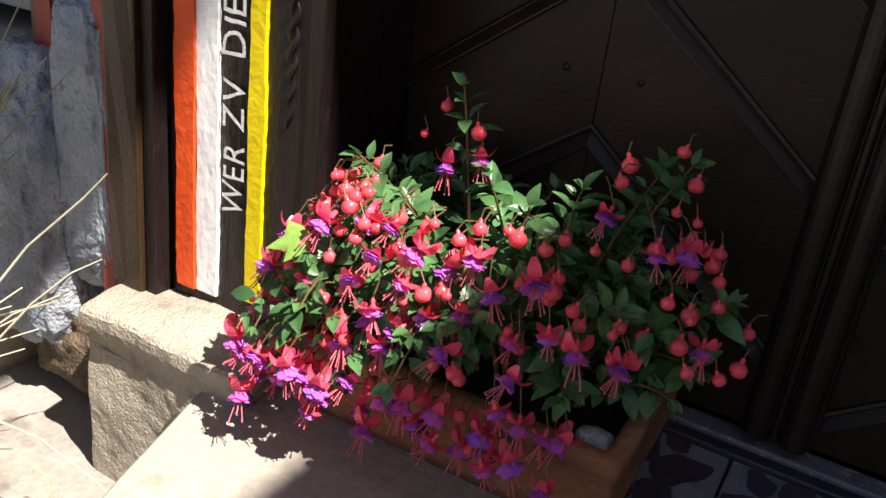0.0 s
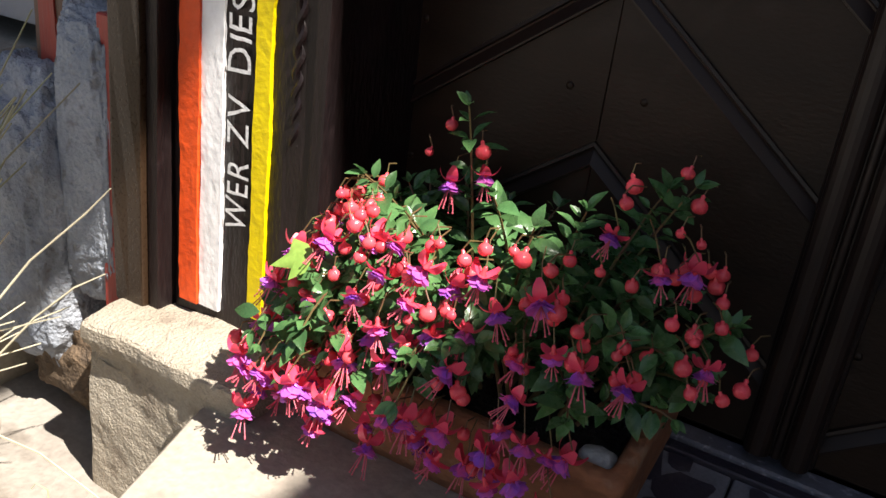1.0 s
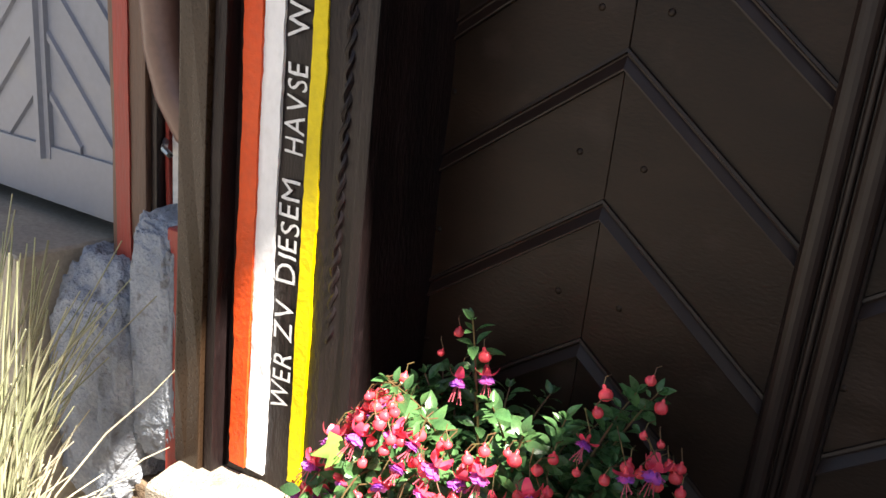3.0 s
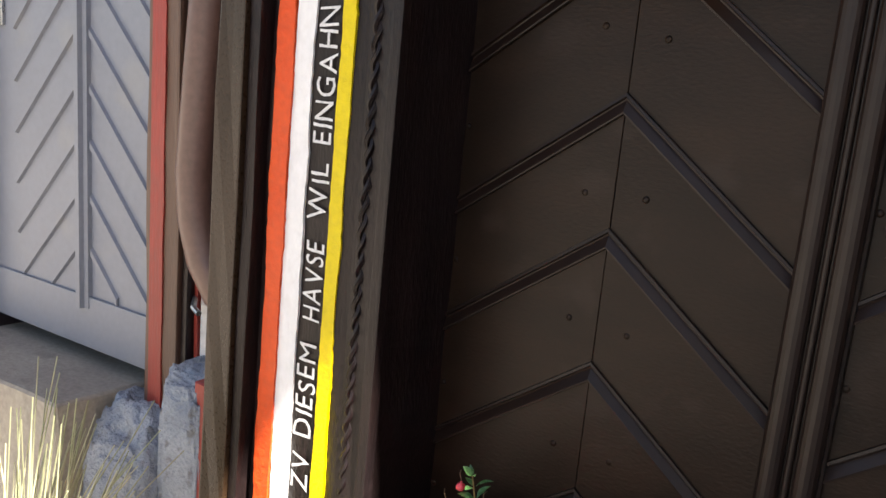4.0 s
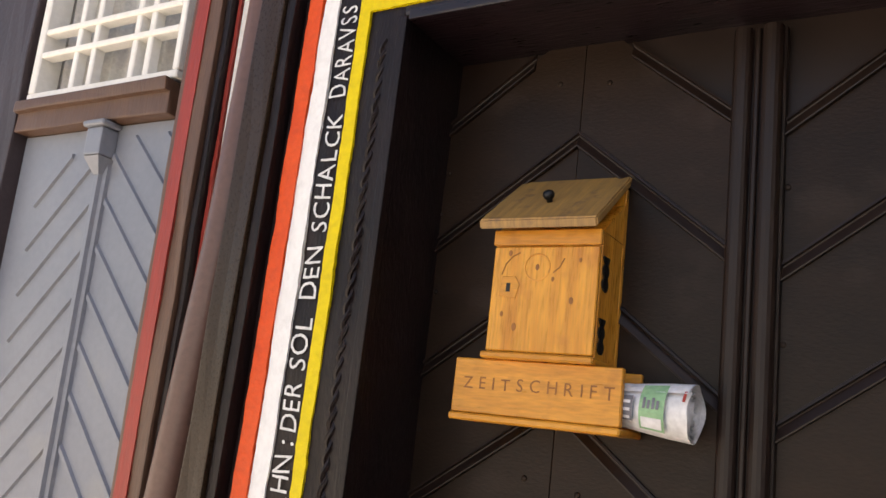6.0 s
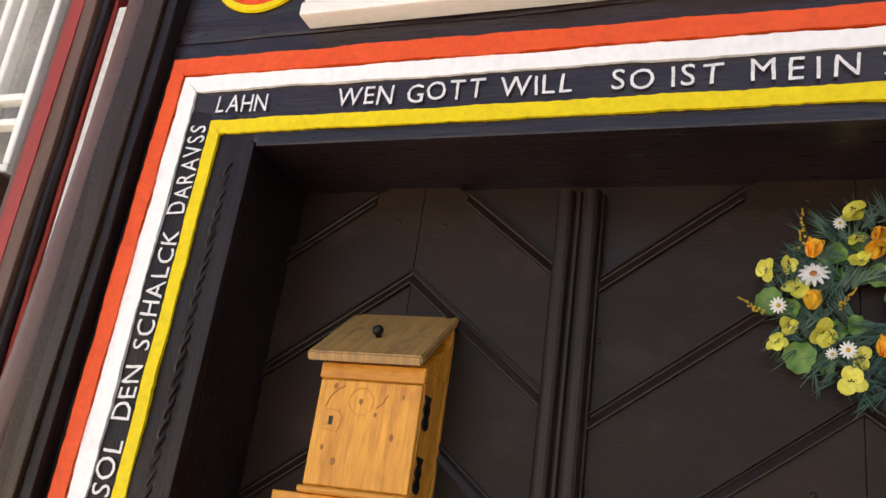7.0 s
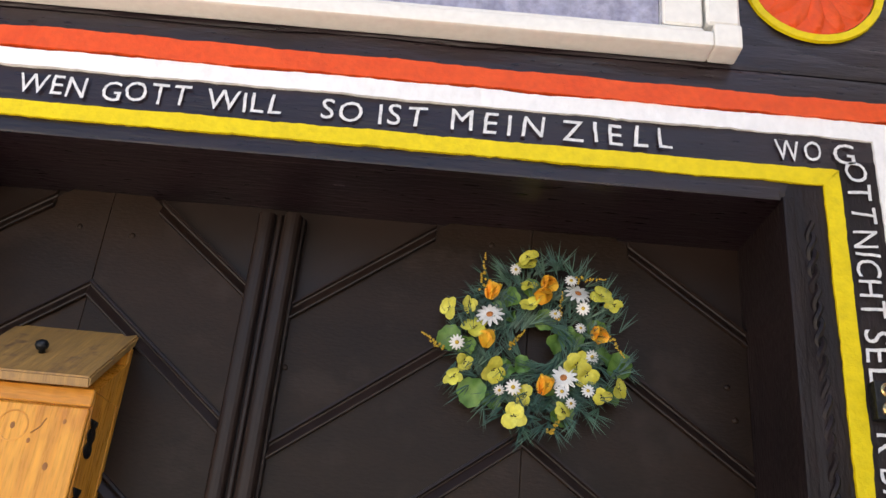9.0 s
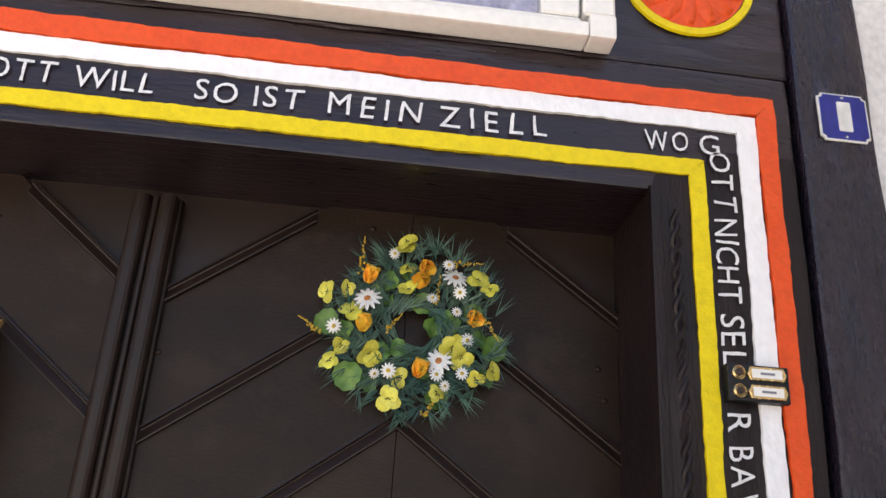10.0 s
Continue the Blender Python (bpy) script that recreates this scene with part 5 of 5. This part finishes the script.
def add(name, me, parent, m, label=""):
    ob = new(name, me)
    ob.parent = parent
    ob.matrix_basis = m
    if label:
        ob["label"] = label
    return ob


FLOWERS = [(0.145, -0.12, 0.205), (0.18, -0.12, 0.21), (0.25, -0.12, 0.25), (0.3, -0.13, 0.26), (0.36, -0.13, 0.41), (0.37, -0.12, 0.45), (0.45, -0.12, 0.43), (0.52, -0.11, 0.4), (0.55, -0.1, 0.39), (0.6, -0.08, 0.38), (0.54, -0.04, 0.52), (0.285, 0.06, 0.49), (0.33, 0.06, 0.51), (0.48, -0.13, 0.3), (0.42, -0.13, 0.27), (0.5, -0.12, 0.34), (0.54, -0.11, 0.28), (0.56, -0.1, 0.28), (0.15, -0.11, 0.36), (0.28, -0.13, 0.39), (0.47, -0.12, 0.26), (0.51, -0.12, 0.29), (0.59, -0.03, 0.49), (0.62, 0.01, 0.49), (0.66, -0.02, 0.4), (0.095, -0.11, 0.22), (0.23, -0.11, 0.44), (0.43, -0.11, 0.46), (0.32, -0.14, 0.37)]
BUDS = [(0.14, -0.08, 0.45), (0.19, -0.08, 0.49), (0.21, -0.09, 0.49), (0.25, -0.11, 0.47), (0.26, -0.1, 0.48), (0.25, 0.06, 0.52), (0.32, 0.06, 0.545), (0.275, 0.06, 0.565), (0.37, -0.11, 0.48), (0.34, -0.12, 0.44), (0.42, -0.1, 0.49), (0.45, -0.09, 0.49), (0.51, -0.1, 0.45), (0.54, -0.09, 0.43), (0.58, -0.08, 0.41), (0.54, -0.1, 0.4), (0.62, -0.04, 0.45), (0.64, -0.03, 0.43), (0.64, -0.04, 0.41), (0.69, 0.06, 0.4), (0.59, 0.03, 0.52), (0.52, 0.04, 0.56), (0.53, -0.01, 0.55), (0.61, 0.04, 0.51), (0.59, 0.1, 0.54), (0.57, 0.1, 0.57), (0.54, -0.07, 0.49), (0.16, -0.11, 0.25), (0.29, -0.14, 0.32), (0.08, -0.06, 0.39), (0.08, -0.1, 0.25), (0.43, -0.13, 0.32)]
TIPS = [(0.3, 0.05, 0.6), (0.23, -0.07, 0.52), (0.4, -0.06, 0.54), (0.46, -0.07, 0.52), (0.5, -0.03, 0.54), (0.55, 0.1, 0.55), (0.58, 0.1, 0.56), (0.67, 0.03, 0.44), (0.12, -0.07, 0.44), (0.12, -0.1, 0.26), (0.22, -0.12, 0.4), (0.31, -0.09, 0.5), (0.37, -0.14, 0.36), (0.43, -0.13, 0.39), (0.58, -0.07, 0.44), (0.55, -0.11, 0.34), (0.62, -0.05, 0.42)]


def fuchsia():
    rnd = random.Random(11)
    base = Vector((0.35, 0.05, 0.24))
    forward = Vector((0.009, -0.015, 0.006))     # the sprays lean out over the rim
    pl = thing("fuchsia", base, "flowering fuchsia with coral red and violet hanging blossoms", "flowering plant")
    leaves = [leaf_mesh("leaf", L, W, fo, cu) for L, W, fo, cu in ((0.034, 0.018, 0.35, 0.25), (0.029, 0.0155, 0.5, 0.15), (0.040, 0.020, 0.25, 0.35), (0.023, 0.012, 0.45, 0.1), (0.033, 0.0185, 0.15, 0.45))]
    # blossom pieces, hanging down along -z from the origin
    I = Matrix()
    down = Matrix.Rotation(math.pi, 4, "X")
    sep, cor, sta, tub = [], [], [], []
    for k in range(3):
        s = (0.84, 0.72, 0.94)[k]
        bm = petals(bmesh.new(), down @ Matrix.Translation((0, 0, 0.012 * s)), 4, 0.026 * s, 0.0084 * s, (0.35, 0.60, 0.15)[k], 0.0, 0.3 * k, 6, droop=(0.85, 0.65, 0.9)[k])
        sep.append(mesh_of("calyx", bm, M_sepal, True))
        bm = petals(bmesh.new(), down @ Matrix.Translation((0, 0, 0.012 * s)), 6, 0.023 * s, 0.0094 * s, 1.15, 0.0, 0.2, 5, droop=0.35)
        petals(bm, down @ Matrix.Translation((0, 0, 0.012 * s)), 5, 0.022 * s, 0.0090 * s, 0.92, 0.0, 0.9, 5, droop=0.30)
        cor.append(mesh_of("corolla", bm, M_violet, True))
        bm = bmesh.new()
        for j in range(6):
            a = j * 1.05
            e = 0.010 * s
            ln = (0.030 + 0.012 * rnd.random()) * s
            tube(bm, [(0, 0, -0.018), (e * 0.5 * math.cos(a), e * 0.5 * math.sin(a), -0.03), (e * math.cos(a), e * math.sin(a), -0.012 - ln)], 0.0007, 4, True)
            bmesh.ops.create_icosphere(bm, subdivisions=1, radius=0.0014, matrix=Matrix.Translation((e * math.cos(a), e * math.sin(a), -0.013 - ln)))
        sta.append(mesh_of("stamen_tuft", bm, M_pink_thread))
        bm = lathe(bmesh.new(), [(0.0012, 0.0), (0.0028, -0.003), (0.0022, -0.006), (0.0042, -0.010), (0.0046, -0.015)], I, 8)
        tub.append(mesh_of("flower_tube", bm, M_bud, True))
    bud = []
    for s in (0.92, 0.74, 0.54):
        bm = lathe(bmesh.new(), [(0.0012 * s, 0), (0.0030 * s, -0.002 * s), (0.0028 * s, -0.006 * s), (0.0062 * s, -0.008 * s), (0.0096 * s, -0.011 * s), (0.0110 * s, -0.0155 * s), (0.0102 * s, -0.0205 * s), (0.0068 * s, -0.0245 * s), (0.0006, -0.0265 * s)], I, 16)
        for v in bm.verts:
            a = math.atan2(v.co.y, v.co.x)
            k = 1 + 0.06 * math.cos(4 * a)
            v.co.x *= k
            v.co.y *= k
        bud.append(mesh_of("bud", bm, M_bud, True))

    stems = bmesh.new()
    rest = []

    def put_leaf(p, d, up, scale):
        d = d.normalized()
        x = d
        z = (up - x * up.dot(x))
        if z.length < 1e-3:
            return
        z.normalize()
        y = z.cross(x)
        m = Matrix((x, y, z)).transposed().to_4x4()
        m.translation = p
        m = m @ Matrix.Rotation(rnd.uniform(-0.5, 0.5), 4, "X") @ Matrix.Scale(scale, 4)
        rest.append((m, rnd.choice(leaves)))

    C, R = Vector((0.35, 0.05, 0.33)), Vector((0.345, 0.185, 0.265))

    def shell(p):
        q = p - C
        return math.sqrt((q.x / R.x) ** 2 + (q.y / R.y) ** 2 + (q.z / R.z) ** 2)

    def keep(p):
        p.x = max(p.x, 0.07 + 0.62 * max(0.0, p.z - 0.25))
        return p

    def stem(tip, start=None, whorls=8, droop=0.0):
        tip = keep(Vector(tip))
        s0 = start or Vector((0.35 + (tip.x - 0.35) * 0.55 + rnd.uniform(-0.03, 0.03), 0.07 + rnd.uniform(-0.05, 0.07), 0.25))
        mid = s0.lerp(tip, 0.55) + Vector((0, 0.0, 0.05 + droop))
        pts = [(1 - f) ** 2 * s0 + 2 * f * (1 - f) * mid + f * f * tip for f in [i / 9 for i in range(10)]]
        tube(stems, pts, [0.0032 - 0.0021 * i / 9 for i in range(10)], 5)
        for w in range(whorls):
            f = 0.30 + 0.70 * (w + rnd.uniform(0, 0.4)) / whorls
            f = min(f, 1.0)
            i = min(8, int(f * 9))
            p = pts[i].lerp(pts[i + 1], f * 9 - i)
            t = (pts[i + 1] - pts[i]).normalized()
            a0 = rnd.uniform(0, 6.28)
            side = t.orthogonal().normalized()
            for k in range(3):
                r = Matrix.Rotation(a0 + k * 2.09, 3, t) @ side
                d = r + t * rnd.uniform(0.1, 0.7) + Vector((0, -0.15, 0.1))
                put_leaf(p + r * 0.004, d, Vector((0, -0.35, 1)) + t * 0.3, rnd.uniform(0.75, 1.15) * (0.7 if f > 0.93 else 1.0))
        d = (tip - pts[-2]).normalized()
        for k in range(4):
            put_leaf(tip, d + Vector((rnd.uniform(-0.9, 0.9), rnd.uniform(-0.9, 0.5), rnd.uniform(-0.2, 0.6))), Vector((0, -0.4, 1)), rnd.uniform(0.45, 0.8))

    for t in TIPS:
        stem(t)
    n = 0
    while n < 60:
        a, b = rnd.uniform(0, 6.28), rnd.uniform(-0.25, 1.45)
        q = Vector((math.cos(a) * math.cos(b), math.sin(a) * math.cos(b), math.sin(b)))
        p = C + Vector((q.x * R.x, q.y * R.y, q.z * R.z)) * rnd.uniform(0.70, 0.95)
        if p.y > 0.20 or p.z < 0.22 or p.z > 0.47 or (p.x > 0.52 and p.y < -0.02 and p.z < 0.34):
            continue
        stem(p, whorls=8)
        n += 1
    for k in range(16):
        x = 0.13 + 0.27 * k / 15 + rnd.uniform(-0.02, 0.02)
        stem((x, -0.135 + rnd.uniform(-0.02, 0.02), 0.27 + rnd.uniform(-0.03, 0.05) + 0.05 * (k / 15)), Vector((max(0.2, x + 0.03), 0.0, 0.26)), 5, 0.10)
    # blossoms and buds on thin stalks
    places = [Vector(p) for p in FLOWERS]
    for k in range(22):
        q = Vector((0.10 + 0.20 * rnd.random(), -0.15 + rnd.uniform(-0.02, 0.02), rnd.uniform(0.19, 0.27)))
        if min((q - o).length for o in places) > 0.026:
            places.append(q)
    for k in range(26):
        q = Vector((0.32 + 0.26 * rnd.random(), -0.125 + rnd.uniform(-0.02, 0.01), rnd.uniform(0.215, 0.28)))
        if min((q - o).length for o in places) > 0.03:
            places.append(q)
    while len(places) < 92:
        a, b = rnd.uniform(3.2, 5.2), rnd.uniform(-0.5, 0.95)
        q = Vector((math.cos(a) * math.cos(b), math.sin(a) * math.cos(b), math.sin(b)))
        q = C + Vector((q.x * R.x, q.y * R.y, q.z * R.z)) * rnd.uniform(0.90, 1.02)
        if 0.2 < q.z < 0.46 and not (q.x > 0.50 and q.z < 0.34) and min((q - o).length for o in places) > 0.035:
            places.append(q)
    for k, p in enumerate(places):
        p = keep(p)
        inward = (C - p)
        top = p + Vector((inward.x * 0.12, 0.02 + inward.y * 0.1, 0.035 + rnd.uniform(0, 0.02)))
        p = p + Vector((0, 0, 0.018))
        tube(stems, [top, top.lerp(p, 0.5) + Vector((0, -0.008, 0.010)), p], 0.0009, 4)
        turn = (Matrix.Rotation(rnd.uniform(-0.95, 0.15), 4, "X") @ Matrix.Rotation(rnd.uniform(-0.45, 0.45), 4, "Y") @ Matrix.Rotation(rnd.uniform(0, 6.28), 4, "Z"))
        i = k % 3
        m = Matrix.Translation(p - base) @ turn
        fl = add("blossom", tub[i], pl, m, "hanging coral and violet blossom")
        for nm, me in (("calyx", sep[i]), ("corolla", cor[i]), ("stamen_tuft", sta[i])):
            add(nm, me, fl, Matrix())
    spots = [Vector(p) for p in BUDS]
    while len(spots) < 185:
        a, b = rnd.uniform(3.0, 6.5), rnd.uniform(-0.55, 1.3)
        q = Vector((math.cos(a) * math.cos(b), math.sin(a) * math.cos(b), math.sin(b)))
        q = C + Vector((q.x * R.x, q.y * R.y, q.z * R.z)) * rnd.uniform(0.88, 1.03)
        if q.z < 0.49 and not (q.x > 0.50 and q.z < 0.34):
            spots.append(q)
    for k, p in enumerate(spots):
        p = keep(p)
        if p.z < 0.2:
            continue
        top = p + Vector((rnd.uniform(-0.02, 0.02), 0.02, 0.022))
        q = p + Vector((0, 0, 0.014))
        tube(stems, [top, top.lerp(q, 0.6) + Vector((0, -0.006, 0.008)), q], 0.0009, 4)
        turn = Euler((rnd.uniform(-0.45, 0.45), rnd.uniform(-0.45, 0.45), rnd.uniform(0, 6.28))).to_matrix().to_4x4()
        add("bud", bud[k % 3 if k < len(BUDS) else rnd.choice((1, 1, 2, 0))], pl, Matrix.Translation(q - base) @ turn)
    part("branchwork", stems, M_stem, pl)
    # the leaves that stand outermost are single parts, the rest one mesh
    rest.sort(key=lambda r: -shell(r[0].translation) + (0.6 if r[0].translation.y > 0.08 else 0))
    for m, me in rest[:290]:
        mm = m.copy()
        mm.translation -= base
        add("leaf", me, pl, mm)
    inner = bmesh.new()
    for m, me in rest[290:]:
        k = len(inner.verts)
        inner.from_mesh(me)
        inner.verts.ensure_lookup_table()
        for v in inner.verts[k:]:
            v.co = m @ v.co
    tagged(part("inner_leaves", inner, M_leaf, pl, smooth=True), kind="stuff")
    # one pale ivy leaf among them
    bm = bmesh.new()
    out = [(0, 0), (0.012, 0.020), (0.034, 0.026), (0.030, 0.012), (0.058, 0.004), (0.034, -0.010), (0.030, -0.030), (0.010, -0.018)]
    c = bm.verts.new((0.020, 0, 0.003))
    ring = [bm.verts.new((x, y, -0.1 * abs(y) - 0.08 * x)) for x, y in out]
    for i in range(len(ring)):
        bm.faces.new((c, ring[i], ring[(i + 1) % len(ring)]))
    ivy = mesh_of("ivy_leaf", bm, M_ivy, True)
    x = Vector((-0.75, -0.35, -0.25)).normalized()
    z = Vector((0.1, -0.75, 0.8))
    z = (z - x * z.dot(x)).normalized()
    m = Matrix((x, z.cross(x), z)).transposed().to_4x4()
    m.translation = Vector((0.215, -0.125, 0.425)) - base
    add("pale_ivy_leaf", ivy, pl, m, "single pale green ivy leaf")
    pl.location = base + forward


def grass_pot():
    cx, cy = -0.36, -0.36
    p = thing("grass_pot", (cx, cy, -0.15), "cream clay pot by the step with ornamental grass", "plant pot")
    m = Matrix.Translation((cx, cy, -0.148))
    part("pot", lathe(bmesh.new(), [(0.085, 0), (0.10, 0.004), (0.125, 0.09), (0.140, 0.150), (0.148, 0.155), (0.150, 0.185), (0.142, 0.190), (0.130, 0.186), (0.125, 0.165), (0.02, 0.164)], m, 40), M_potcream, p, smooth=True)
    part("soil", lathe(bmesh.new(), [(0.122, 0.166), (0.10, 0.172), (0.01, 0.174)], m, 24), M_soil, p)
    g = thing("ornamental_grass", (cx, cy, 0.02), "clump of pale dry ornamental grass in a clay pot", "grass")
    rnd = random.Random(3)

    def blades(bm, n, lo, hi, spread, w):
        for k in range(n):
            a = rnd.uniform(0, 6.28)
            r = 0.085 * math.sqrt(rnd.random())
            p0 = Vector((cx + r * math.cos(a), cy + r * math.sin(a), 0.02))
            L = rnd.uniform(lo, hi)
            out = Vector((math.cos(a + rnd.uniform(-0.9, 0.9)), math.sin(a + rnd.uniform(-0.9, 0.9)), 0)) * spread * rnd.uniform(0.15, 1.0)
            pts = [p0 + Vector((0, 0, 1)) * L * (f - 0.30 * f * f * min(1, out.length * 2)) + out * L * f * f for f in (0, 0.25, 0.5, 0.75, 1)]
            if pts[-1].y > -0.06:
                continue
            tube(bm, pts, [w * k for k in (1.0, 0.95, 0.9, 0.8, 0.6)], 4)
    bm = bmesh.new()
    blades(bm, 150, 0.36, 0.66, 0.36, 0.0018)
    blades(bm, 50, 0.54, 0.74, 0.28, 0.0017)
    tagged(part("blades", bm, M_grass, g), kind="stuff")
    bm = bmesh.new()
    blades(bm, 150, 0.14, 0.40, 0.70, 0.0018)
    tagged(part("dry_blades", bm, M_grass_root, g), kind="stuff")
    # one long blade that bends over towards the post
    for pts in ([(-0.33, -0.30, 0.02), (-0.32, -0.24, 0.16), (-0.29, -0.16, 0.26), (-0.25, -0.09, 0.33), (-0.235, -0.055, 0.367)],
                [(-0.30, -0.30, 0.02), (-0.27, -0.26, 0.12), (-0.23, -0.20, 0.20), (-0.19, -0.16, 0.25), (-0.16, -0.13, 0.272)],
                [(-0.28, -0.33, 0.03), (-0.20, -0.30, 0.07), (-0.12, -0.28, 0.06), (-0.03, -0.26, 0.02), (0.02, -0.25, -0.02)]):
        part("long_blade", tube(bmesh.new(), pts, [0.0019, 0.0018, 0.0017, 0.0015, 0.001], 4), M_grass_root, g)
    w = thing("weed", (-0.17, -0.25, -0.15), "small green weed in the pavement joint", "weed")
    bm = bmesh.new()
    for k in range(26):
        a = rnd.uniform(0, 6.28)
        p0 = Vector((-0.17 + rnd.uniform(-0.02, 0.02), -0.25 + rnd.uniform(-0.02, 0.02), -0.147))
        tip = p0 + Vector((math.cos(a) * 0.03, math.sin(a) * 0.03, rnd.uniform(0.01, 0.05)))
        tube(bm, [p0, p0.lerp(tip, 0.5) + Vector((0, 0, 0.01)), tip], [0.0008, 0.0007, 0.0003], 4)
    tube(bm, [(-0.165, -0.25, -0.147), (-0.165, -0.24, -0.09), (-0.175, -0.235, -0.06), (-0.195, -0.24, -0.055), (-0.20, -0.245, -0.065)], [0.0016, 0.0014, 0.0012, 0.001, 0.0008], 5)
    part("stalks", bm, M_grass, w)


ground()
doorstep()
surround()
facade()
window_front()
front_door()
neighbour()
drainpipe()
rubble()
rosette(0.038, 2.685, 0.140)
rosette(1.748, 2.690, 0.138)
letter_box()
newspaper()
wreath()
bell_plate()
number_plate()
trough()
fuchsia()
grass_pot()
threshold()
